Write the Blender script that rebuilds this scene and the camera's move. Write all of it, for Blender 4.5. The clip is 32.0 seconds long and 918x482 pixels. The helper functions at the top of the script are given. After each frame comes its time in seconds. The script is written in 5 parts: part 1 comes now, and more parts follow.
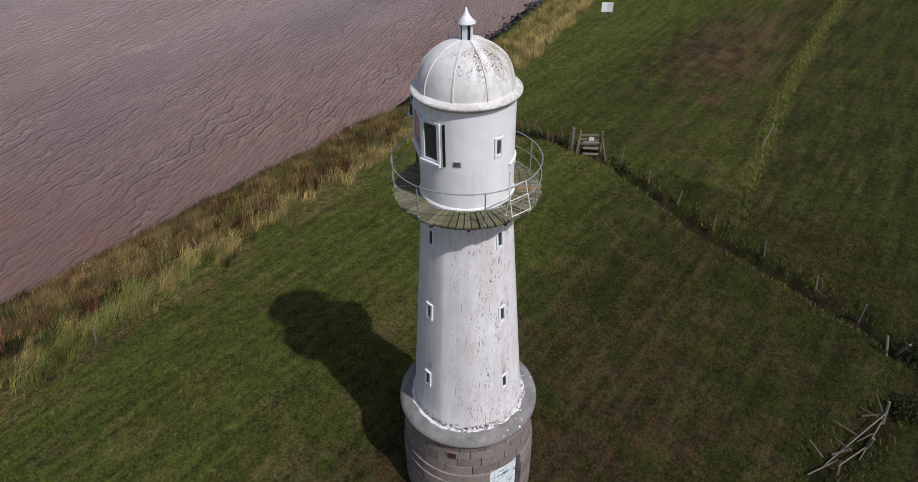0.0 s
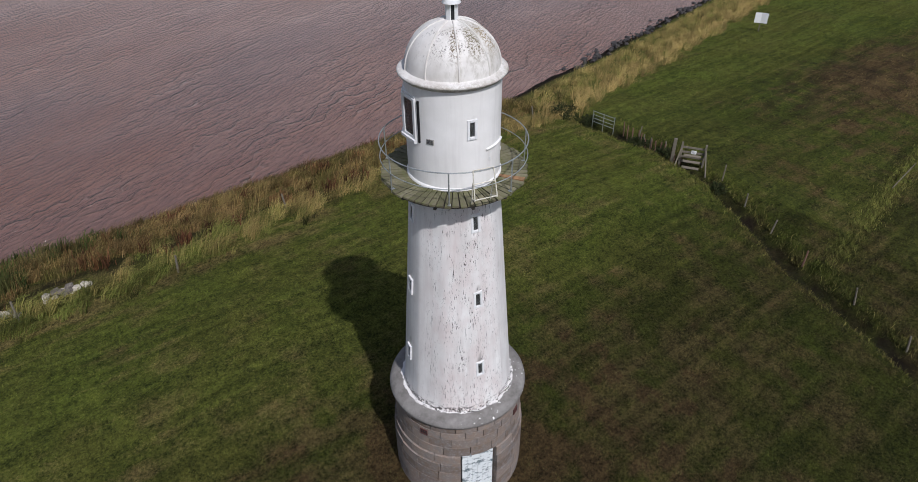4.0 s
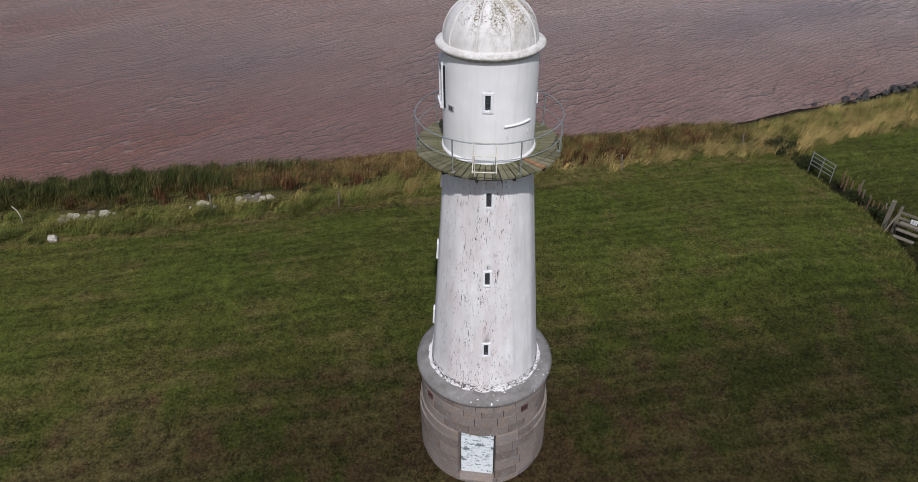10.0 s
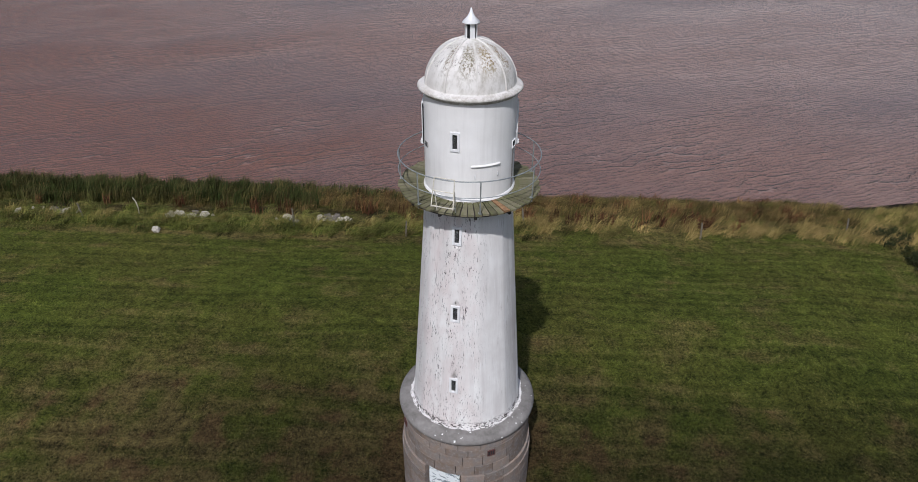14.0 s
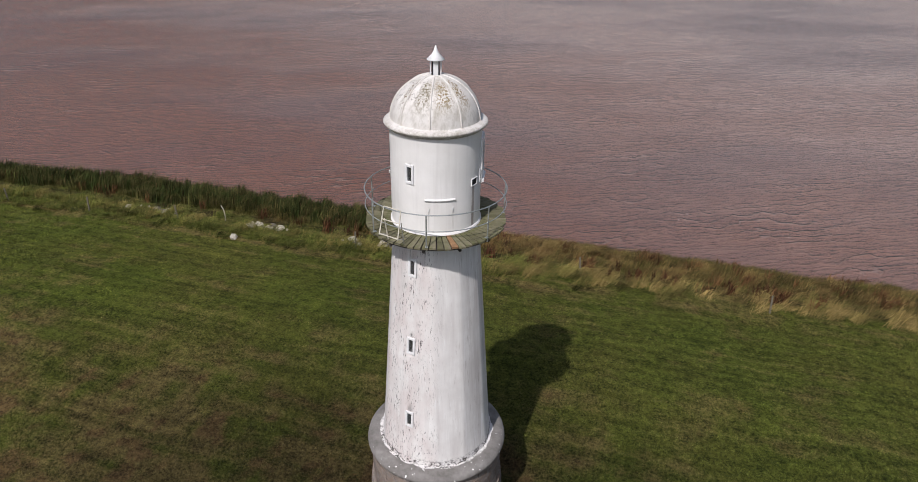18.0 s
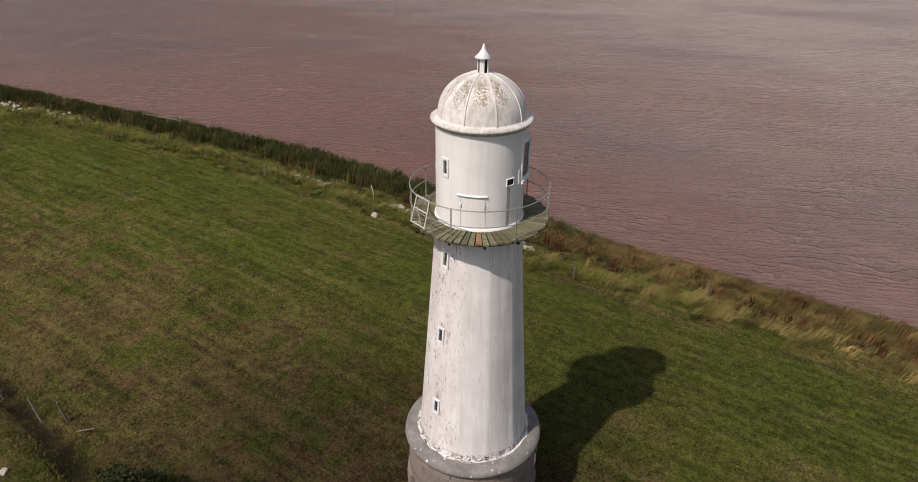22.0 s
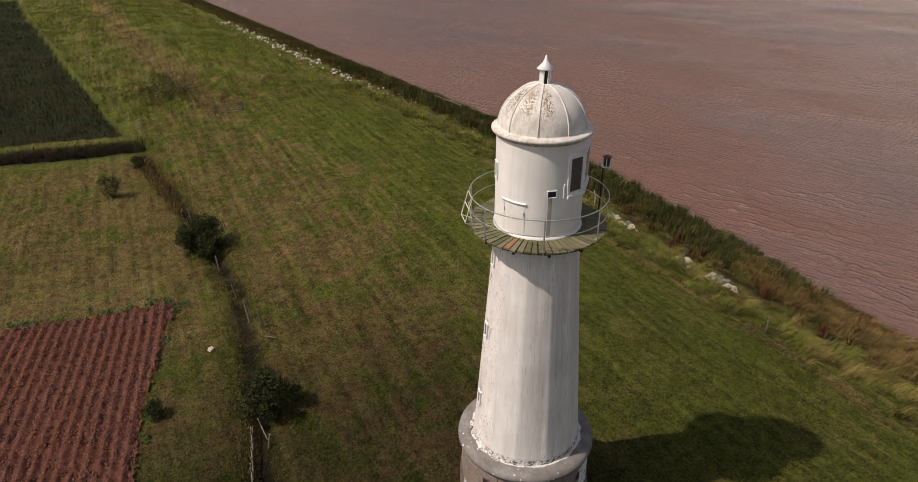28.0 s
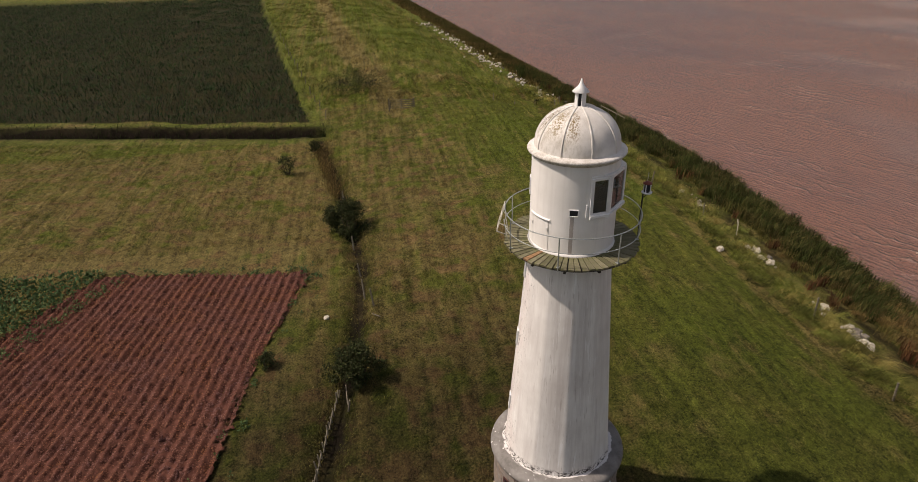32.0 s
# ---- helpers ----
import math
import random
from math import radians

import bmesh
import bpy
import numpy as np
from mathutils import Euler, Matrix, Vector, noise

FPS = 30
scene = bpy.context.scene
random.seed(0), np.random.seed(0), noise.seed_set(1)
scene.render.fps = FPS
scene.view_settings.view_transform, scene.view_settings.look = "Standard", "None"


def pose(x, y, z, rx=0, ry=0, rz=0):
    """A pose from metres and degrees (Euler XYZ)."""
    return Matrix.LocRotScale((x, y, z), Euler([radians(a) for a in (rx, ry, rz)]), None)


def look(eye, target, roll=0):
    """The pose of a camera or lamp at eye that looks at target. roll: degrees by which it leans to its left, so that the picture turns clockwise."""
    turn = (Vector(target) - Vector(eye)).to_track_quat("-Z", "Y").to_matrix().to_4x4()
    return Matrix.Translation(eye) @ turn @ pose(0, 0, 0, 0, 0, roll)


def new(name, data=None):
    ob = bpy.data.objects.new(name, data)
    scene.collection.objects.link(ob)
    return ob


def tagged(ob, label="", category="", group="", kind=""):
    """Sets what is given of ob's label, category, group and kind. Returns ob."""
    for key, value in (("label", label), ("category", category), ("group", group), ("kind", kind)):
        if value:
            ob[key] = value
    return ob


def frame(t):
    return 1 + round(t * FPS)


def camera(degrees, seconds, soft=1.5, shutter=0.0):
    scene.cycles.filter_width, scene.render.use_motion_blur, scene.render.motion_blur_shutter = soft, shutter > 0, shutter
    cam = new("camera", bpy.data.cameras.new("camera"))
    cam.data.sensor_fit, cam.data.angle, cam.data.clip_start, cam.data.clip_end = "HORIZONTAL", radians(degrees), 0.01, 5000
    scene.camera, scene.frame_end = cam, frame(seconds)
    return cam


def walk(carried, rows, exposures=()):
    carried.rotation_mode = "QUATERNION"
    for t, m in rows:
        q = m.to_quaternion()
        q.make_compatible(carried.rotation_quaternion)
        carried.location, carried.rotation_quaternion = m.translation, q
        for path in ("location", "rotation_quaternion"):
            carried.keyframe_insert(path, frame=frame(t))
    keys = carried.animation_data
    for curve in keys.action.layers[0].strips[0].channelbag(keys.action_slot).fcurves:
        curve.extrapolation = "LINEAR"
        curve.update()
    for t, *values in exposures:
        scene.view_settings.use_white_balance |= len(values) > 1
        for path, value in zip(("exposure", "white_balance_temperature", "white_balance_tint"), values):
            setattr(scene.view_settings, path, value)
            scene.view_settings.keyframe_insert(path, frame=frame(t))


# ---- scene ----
cam = camera(70.2, 32.0, soft=0.7)
PATH = [
    (0, (-11.515, -8.605, 20.936), (-10.226, -7.61, 19.775), -0.8),
    (0.5, (-11.227, -9.082, 20.948), (-9.972, -8.045, 19.787), -0.8),
    (1, (-10.946, -9.494, 20.939), (-9.722, -8.42, 19.777), -0.8),
    (1.5, (-10.606, -9.948, 20.924), (-9.418, -8.835, 19.762), -0.7),
    (2, (-10.297, -10.315, 20.901), (-9.141, -9.17, 19.738), -0.6),
    (2.5, (-9.933, -10.732, 20.862), (-8.819, -9.547, 19.699), -0.8),
    (4.5, (-8.419, -12.185, 20.575), (-7.493, -10.85, 19.409), -0.6),
    (5, (-8.042, -12.46, 20.5), (-7.17, -11.089, 19.333), -0.6),
    (5.5, (-7.604, -12.805, 20.422), (-6.795, -11.396, 19.256), -0.6),
    (6, (-7.217, -13.06, 20.389), (-6.459, -11.623, 19.222), -0.6),
    (6.5, (-6.763, -13.325, 20.356), (-6.063, -11.858, 19.191), -0.6),
    (7, (-6.384, -13.561, 20.348), (-5.73, -12.073, 19.183), -0.5),
    (7.5, (-5.92, -13.827, 20.269), (-5.323, -12.313, 19.107), -0.5),
    (8, (-5.489, -14.041, 20.247), (-4.942, -12.507, 19.086), -0.5),
    (8.5, (-4.995, -14.275, 20.152), (-4.509, -12.718, 18.994), -0.6),
    (9, (-4.559, -14.487, 20.124), (-4.13, -12.913, 18.966), -0.6),
    (9.5, (-4.042, -14.729, 20.088), (-3.681, -13.136, 18.934), -0.6),
    (10, (-3.575, -14.919, 20.059), (-3.276, -13.311, 18.908), -0.5),
    (10.5, (-3.005, -15.14, 20.023), (-2.75, -13.521, 18.877), -0.4),
    (11, (-2.502, -15.296, 20.012), (-2.277, -13.669, 18.872), -0.3),
    (11.5, (-1.902, -15.403, 20.028), (-1.717, -13.758, 18.905), -0.2),
    (12, (-1.416, -15.441, 20.033), (-1.275, -13.781, 18.925), -0.1),
    (12.5, (-0.867, -15.587, 20.029), (-0.783, -13.909, 18.944), 0.0),
    (13, (-0.392, -15.655, 20.019), (-0.359, -13.964, 18.951), 0.1),
    (13.5, (0.175, -15.759, 20.02), (0.139, -14.055, 18.973), 0.1),
    (14, (0.674, -15.811, 20.029), (0.572, -14.098, 19.0), 0.2),
    (14.5, (1.23, -15.862, 20.054), (1.06, -14.143, 19.044), 0.4),
    (16.5, (3.481, -15.535, 19.984), (3.13, -13.802, 19.049), 0.8),
    (17, (3.981, -15.425, 19.964), (3.596, -13.692, 19.043), 0.9),
    (17.5, (4.54, -15.271, 19.937), (4.102, -13.551, 19.016), 0.9),
    (18, (5.007, -15.115, 19.912), (4.516, -13.41, 18.99), 0.9),
    (18.5, (5.518, -14.925, 19.889), (4.959, -13.239, 18.969), 1.0),
    (19, (5.938, -14.724, 19.872), (5.321, -13.059, 18.952), 1.0),
    (19.5, (6.455, -14.546, 19.879), (5.771, -12.909, 18.957), 1.0),
    (20, (6.887, -14.437, 19.896), (6.147, -12.824, 18.973), 1.0),
    (20.5, (7.395, -14.259, 19.883), (6.586, -12.682, 18.958), 1.0),
    (21, (7.814, -14.075, 19.887), (6.944, -12.53, 18.961), 1.0),
    (21.5, (8.282, -13.831, 19.895), (7.341, -12.329, 18.969), 0.8),
    (22, (8.668, -13.622, 19.916), (7.667, -12.158, 18.992), 0.8),
    (22.5, (9.144, -13.348, 19.958), (8.078, -11.931, 19.033), 0.7),
    (23, (9.561, -13.123, 20.02), (8.441, -11.749, 19.093), 0.6),
    (23.5, (10.002, -12.809, 20.047), (8.817, -11.491, 19.121), 0.5),
    (24, (10.438, -12.606, 20.077), (9.205, -11.329, 19.155), 0.4),
    (24.5, (10.911, -12.285, 20.1), (9.626, -11.058, 19.181), 0.3),
    (25, (11.275, -11.986, 20.135), (9.95, -10.804, 19.215), 0.2),
    (25.5, (11.73, -11.65, 20.16), (10.355, -10.527, 19.239), 0.2),
    (27.5, (13.29, -9.522, 20.134), (11.73, -8.678, 19.211), -0.1),
    (28, (13.582, -9.098, 20.2), (11.991, -8.313, 19.277), -0.2),
    (28.5, (13.893, -8.626, 20.265), (12.267, -7.913, 19.344), -0.3),
    (29, (14.189, -8.223, 20.344), (12.539, -7.567, 19.424), -0.3),
    (29.5, (14.511, -7.803, 20.417), (12.836, -7.209, 19.5), -0.4),
    (30, (14.777, -7.343, 20.492), (13.078, -6.816, 19.576), -0.5),
    (30.5, (14.994, -6.862, 20.543), (13.276, -6.403, 19.628), -0.6),
    (31, (15.276, -6.424, 20.622), (13.54, -6.033, 19.709), -0.7),
    (31.5, (15.538, -5.976, 20.674), (13.788, -5.647, 19.763), -0.8),
    (32, (15.834, -5.505, 20.739), (14.071, -5.247, 19.83), -0.9),
]
EXPOSURES = [(0.0, 0.22, 5800, 13), (14.0, 0.17, 5800, 13), (20.0, 0.34, 6350, 15), (26.0, 0.28, 6950, 16), (32.0, 0.40, 7250, 17)]
walk(cam, [(t, look(eye, target, roll)) for t, eye, target, roll in PATH], EXPOSURES)

# ---- world and sun ----
SUN_TO = Vector((-2.2, -12.8, 16.0)).normalized()
world = bpy.data.worlds.new("sky")
scene.world = world
world.use_nodes = True
wn = world.node_tree
sky = wn.nodes.new("ShaderNodeTexSky")
sky.sky_type, sky.sun_disc = "NISHITA", False
sky.sun_elevation = math.asin(SUN_TO.z)
sky.sun_rotation = math.atan2(SUN_TO.x, SUN_TO.y)
sky.air_density, sky.dust_density, sky.ozone_density = 1.0, 2.0, 1.0
haze = wn.nodes.new("ShaderNodeHueSaturation")
haze.inputs["Saturation"].default_value = 0.62
wn.links.new(sky.outputs["Color"], haze.inputs["Color"])
wn.links.new(haze.outputs["Color"], wn.nodes["Background"].inputs["Color"])
wn.nodes["Background"].inputs["Strength"].default_value = 0.071
sun = new("sun", bpy.data.lights.new("sun", "SUN"))
sun.data.energy, sun.data.angle, sun.data.color = 2.92, radians(1.1), (1.0, 0.94, 0.86)
sun.matrix_world = look(SUN_TO * 60, (0, 0, 0))


# ---- materials ----
class Nodes:
    """A small builder for one node material."""

    def __init__(self, name, rough=0.8, metal=0.0, spec=0.3):
        self.mat = bpy.data.materials.new(name)
        self.mat.use_nodes = True
        self.t = self.mat.node_tree
        self.b = self.t.nodes["Principled BSDF"]
        self.b.inputs["Roughness"].default_value = rough
        self.b.inputs["Metallic"].default_value = metal
        self.b.inputs["Specular IOR Level"].default_value = spec
        self.co = self.t.nodes.new("ShaderNodeTexCoord").outputs["Object"]

    def link(self, a, b):
        self.t.links.new(a, b)

    def noise(self, scale, detail=4, rough=0.6, stretch=None, co=None):
        n = self.t.nodes.new("ShaderNodeTexNoise")
        n.inputs["Scale"].default_value, n.inputs["Detail"].default_value, n.inputs["Roughness"].default_value = scale, detail, rough
        src = co or self.co
        if stretch:
            m = self.t.nodes.new("ShaderNodeMapping")
            m.inputs["Scale"].default_value = stretch
            self.link(src, m.inputs["Vector"])
            src = m.outputs["Vector"]
        self.link(src, n.inputs["Vector"])
        return n.outputs["Fac"]

    def ramp(self, fac, *stops):
        r = self.t.nodes.new("ShaderNodeValToRGB")
        els = r.color_ramp.elements
        while len(els) < len(stops):
            els.new(0.5)
        for e, (p, c) in zip(els, stops):
            e.position = p
            e.color = (c, c, c, 1) if isinstance(c, (int, float)) else (*c, 1)
        self.link(fac, r.inputs["Fac"])
        return r.outputs["Color"]

    def math(self, op, a, b=None, clamp=False):
        n = self.t.nodes.new("ShaderNodeMath")
        n.operation, n.use_clamp = op, clamp
        for i, v in enumerate((a, b)):
            if v is None:
                continue
            if isinstance(v, (int, float)):
                n.inputs[i].default_value = v
            else:
                self.link(v, n.inputs[i])
        return n.outputs[0]

    def mix(self, fac, a, b):
        n = self.t.nodes.new("ShaderNodeMix")
        n.data_type = "RGBA"
        for i, v in ((0, fac), (6, a), (7, b)):
            if isinstance(v, (int, float)):
                n.inputs[i].default_value = v
            elif isinstance(v, tuple):
                n.inputs[i].default_value = (*v, 1)
            else:
                self.link(v, n.inputs[i])
        return n.outputs[2]

    def attr(self, name):
        n = self.t.nodes.new("ShaderNodeAttribute")
        n.attribute_name = name
        return n.outputs["Fac"]

    def island(self):
        return self.t.nodes.new("ShaderNodeNewGeometry").outputs["Random Per Island"]

    def object_random(self):
        return self.t.nodes.new("ShaderNodeObjectInfo").outputs["Random"]

    def xyz(self):
        n = self.t.nodes.new("ShaderNodeSeparateXYZ")
        self.link(self.co, n.inputs[0])
        return n.outputs

    def toward(self, deg, lo, hi):
        """1 where the side that faces the compass angle deg is, fading between the cosines lo and hi."""
        x, y, z = self.xyz()
        c, s = math.cos(radians(deg)), math.sin(radians(deg))
        d = self.math("ADD", self.math("MULTIPLY", x, c), self.math("MULTIPLY", y, s))
        r = self.math("SQRT", self.math("ADD", self.math("MULTIPLY", x, x), self.math("MULTIPLY", y, y)))
        q = self.math("DIVIDE", d, self.math("ADD", r, 0.001))
        return self.math("DIVIDE", self.math("SUBTRACT", q, lo), hi - lo, True)

    def color(self, c):
        if isinstance(c, tuple):
            self.b.inputs["Base Color"].default_value = (*c, 1)
        else:
            self.link(c, self.b.inputs["Base Color"])
        return self

    def bump(self, height, strength=0.3, dist=0.02):
        n = self.t.nodes.new("ShaderNodeBump")
        n.inputs["Strength"].default_value, n.inputs["Distance"].default_value = strength, dist
        self.link(height, n.inputs["Height"])
        self.link(n.outputs["Normal"], self.b.inputs["Normal"])
        return self


def m_paint():
    n = Nodes("flaking_white_paint", 0.55, 0, 0.35)
    base = n.ramp(n.noise(1.1, 5), (0.3, (0.68, 0.65, 0.625)), (0.7, (0.82, 0.80, 0.775)))
    drip = n.ramp(n.noise(1.0, 5, 0.65, (5, 5, 0.22)), (0.45, 0.0), (0.72, 1.0))
    base = n.mix(n.math("MULTIPLY", drip, 0.45), base, (0.52, 0.48, 0.46))
    worn = n.toward(243, 0.55, 0.90)
    pink = n.ramp(n.noise(2.3, 5, 0.6, (1, 1, 0.4)), (0.4, 0.0), (0.65, 1.0))
    base = n.mix(n.math("MULTIPLY", n.math("MULTIPLY", pink, worn), 0.5), base, (0.60, 0.49, 0.47))
    flake = n.ramp(n.noise(1.0, 6, 0.72, (26, 26, 5.5)), (0.585, 0.0), (0.605, 1.0))
    crackl = n.ramp(n.noise(1.0, 5, 0.65, (26, 26, 0.7)), (0.625, 0.0), (0.645, 1.0))
    flake = n.math("MAXIMUM", flake, crackl)
    patch = n.ramp(n.noise(1.7, 4, 0.65, (1.4, 1.4, 0.35)), (0.40, 0.0), (0.56, 1.0))
    f = n.math("MULTIPLY", n.math("MULTIPLY", flake, patch), worn)
    run = n.ramp(n.noise(1.0, 4, 0.6, (20, 20, 0.16)), (0.60, 0.0), (0.68, 1.0))
    base = n.mix(n.math("MULTIPLY", n.math("MULTIPLY", run, n.toward(345, 0.55, 0.95)), 0.55), base, (0.34, 0.29, 0.26))
    lite = n.ramp(n.noise(1.0, 4, 0.6, (16, 16, 0.2)), (0.30, 1.0), (0.36, 0.0))
    base = n.mix(n.math("MULTIPLY", lite, 0.5), base, (0.86, 0.855, 0.85))
    x, y, z = n.xyz()
    foot = n.math("DIVIDE", n.math("SUBTRACT", 5.16, z), 0.14, True)
    crust = n.ramp(n.noise(1.0, 6, 0.75, (9, 9, 14)), (0.50, 0.0), (0.54, 1.0))
    f = n.math("MAXIMUM", f, n.math("MULTIPLY", foot, crust))
    seep = n.ramp(n.noise(1.0, 4, 0.6, (11, 11, 0.12)), (0.60, 0.0), (0.64, 1.0))
    base = n.mix(n.math("MULTIPLY", n.math("MULTIPLY", seep, n.toward(352, 0.75, 0.97)), 0.8), base, (0.88, 0.875, 0.87))
    # greyer vertical streaks on the side that faces 5 degrees
    grey_runs = n.ramp(n.noise(1.0, 4, 0.6, (3.5, 3.5, 0.10)), (0.42, 0.0), (0.62, 1.0))
    base = n.mix(n.math("MULTIPLY", n.math("MULTIPLY", grey_runs, n.toward(5, 0.6, 0.95)), 0.45), base, (0.42, 0.37, 0.35))
    base = n.mix(f, base, (0.045, 0.035, 0.03))
    n.color(base)
    n.bump(n.math("SUBTRACT", n.noise(9, 6, 0.7), f), 0.35, 0.012)
    return n.mat


def m_lantern():
    n = Nodes("white_painted_render", 0.5, 0, 0.35)
    base = n.ramp(n.noise(1.4, 5), (0.3, (0.73, 0.71, 0.68)), (0.7, (0.82, 0.80, 0.775)))
    drip = n.ramp(n.noise(1.0, 5, 0.6, (6, 6, 0.35)), (0.5, 0.0), (0.75, 1.0))
    n.color(n.mix(n.math("MULTIPLY", drip, 0.35), base, (0.55, 0.52, 0.50)))
    n.bump(n.noise(12, 6, 0.7), 0.25, 0.01)
    return n.mat


def m_dome():
    n = Nodes("dirty_white_dome_paint", 0.6, 0, 0.3)
    x, y, z = n.xyz()
    base = n.ramp(n.noise(1.8, 5), (0.3, (0.56, 0.525, 0.485)), (0.7, (0.75, 0.725, 0.69)))
    band = n.math("MULTIPLY", n.math("DIVIDE", n.math("SUBTRACT", z, 15.42), 0.35, True), n.math("DIVIDE", n.math("SUBTRACT", 16.16, z), 0.10, True))
    veil = n.ramp(n.noise(1.0, 6, 0.75, (4, 4, 1.6)), (0.46, 0.0), (0.66, 1.0))
    base = n.mix(n.math("MULTIPLY", n.math("MULTIPLY", veil, n.toward(290, -0.1, 0.8)), 0.75), base, (0.34, 0.31, 0.25))
    fleck = n.ramp(n.noise(1.0, 6, 0.75, (22, 22, 10)), (0.545, 0.0), (0.565, 1.0))
    zone = n.ramp(n.noise(1.0, 4, 0.6, (3.4, 3.4, 2.0)), (0.47, 0.0), (0.57, 1.0))
    f = n.math("MULTIPLY", n.math("MULTIPLY", fleck, zone), n.math("MULTIPLY", n.toward(245, 0.1, 0.75), band))
    base = n.mix(f, base, (0.095, 0.085, 0.07))
    lich = n.ramp(n.noise(1.0, 6, 0.72, (24, 24, 16)), (0.495, 0.0), (0.535, 1.0))
    tail = n.math("DIVIDE", n.math("SUBTRACT", z, 15.33), 0.12, True)
    for deg, lo, hi, col in ((332.5, 0.975, 0.993, (0.17, 0.105, 0.025)), (301, 0.955, 0.992, (0.24, 0.18, 0.085)), (268, 0.965, 0.995, (0.15, 0.125, 0.07)), (236.5, 0.985, 0.998, (0.13, 0.09, 0.045))):
        base = n.mix(n.math("MULTIPLY", n.math("MULTIPLY", lich, n.toward(deg, lo, hi)), n.math("MULTIPLY", tail, band)), base, col)
    low = n.math("DIVIDE", n.math("SUBTRACT", 15.14, z), 0.06, True)
    rim = n.ramp(n.noise(1.0, 6, 0.75, (9, 9, 16)), (0.46, 0.0), (0.60, 1.0))
    base = n.mix(n.math("MULTIPLY", n.math("MULTIPLY", low, rim), 0.6), base, (0.30, 0.25, 0.20))
    n.color(base)
    n.bump(n.noise(14, 6, 0.7), 0.4, 0.012)
    return n.mat


def m_plain(name, col, rough=0.6, metal=0.0, scale=6.0, vary=0.25, bump=0.2, dist=0.006, spec=0.3, stretch=None):
    n = Nodes(name, rough, metal, spec)
    dark = tuple(c * (1 - vary) for c in col)
    lite = tuple(min(1, c * (1 + vary)) for c in col)
    n.color(n.mix(n.ramp(n.noise(scale, 5, 0.65, stretch), (0.3, 0.0), (0.7, 1.0)), dark, lite))
    n.bump(n.noise(scale * 5, 5, 0.7, stretch), bump, dist)
    return n.mat


def m_stone():
    n = Nodes("weathered_ashlar", 0.85, 0, 0.2)
    tone = n.mix(n.object_random(), (0.150, 0.112, 0.088), (0.29, 0.225, 0.18))
    tone = n.mix(n.ramp(n.noise(3.5, 6, 0.7), (0.4, 0.0), (0.7, 1.0)), tone, (0.20, 0.185, 0.175))
    tone = n.mix(n.math("MULTIPLY", n.ramp(n.noise(11, 5, 0.7), (0.52, 0.0), (0.66, 1.0)), 0.6), tone, (0.33, 0.29, 0.265))
    n.color(tone).bump(n.noise(22, 6, 0.75), 0.6, 0.015)
    return n.mat


def m_band():
    n = Nodes("grey_cornice_stone", 0.8, 0, 0.25)
    x, y, z = n.xyz()
    base = n.ramp(n.noise(2.2, 6, 0.7), (0.3, (0.125, 0.115, 0.105)), (0.7, (0.265, 0.25, 0.235)))
    r = n.math("SQRT", n.math("ADD", n.math("MULTIPLY", x, x), n.math("MULTIPLY", y, y)))
    edge = n.math("ADD", r, n.math("MULTIPLY", n.noise(3.5, 5, 0.7), 0.26))
    paint = n.ramp(n.math("SUBTRACT", edge, 1.0), (0.915, 1.0), (0.935, 0.0))
    base = n.mix(paint, base, (0.70, 0.675, 0.66))
    crack = n.ramp(n.noise(8, 6, 0.78), (0.515, 0.0), (0.55, 1.0))
    base = n.mix(n.math("MULTIPLY", crack, n.math("MULTIPLY", paint, n.toward(265, 0.0, 0.6))), base, (0.06, 0.055, 0.045))
    drop = n.ramp(n.noise(10, 2, 0.5), (0.70, 0.0), (0.72, 1.0))
    base = n.mix(n.math("MULTIPLY", drop, n.toward(290, -0.2, 0.6)), base, (0.75, 0.74, 0.72))
    n.color(base).bump(n.noise(18, 6, 0.7), 0.45, 0.012)
    return n.mat


def m_board():
    n = Nodes("mossy_deck_board", 0.85, 0, 0.2)
    t = n.mix(n.object_random(), (0.10, 0.092, 0.055), (0.21, 0.19, 0.125))
    t = n.mix(n.ramp(n.noise(5, 6, 0.7), (0.45, 0.0), (0.65, 1.0)), t, (0.12, 0.125, 0.05))
    n.color(t).bump(n.noise(30, 4, 0.7), 0.5, 0.006)
    return n.mat


def m_door():
    n = Nodes("peeling_door_paint", 0.6, 0, 0.3)
    f = n.ramp(n.noise(1.0, 6, 0.7, (5, 5, 9)), (0.53, 0.0), (0.57, 1.0))
    z = n.ramp(n.noise(3.0, 4), (0.35, 0.0), (0.55, 1.0))
    f = n.math("MULTIPLY", f, z)
    n.color(n.mix(f, (0.74, 0.77, 0.77), (0.15, 0.19, 0.20))).bump(n.math("SUBTRACT", 1.0, f), 0.4, 0.004)
    return n.mat


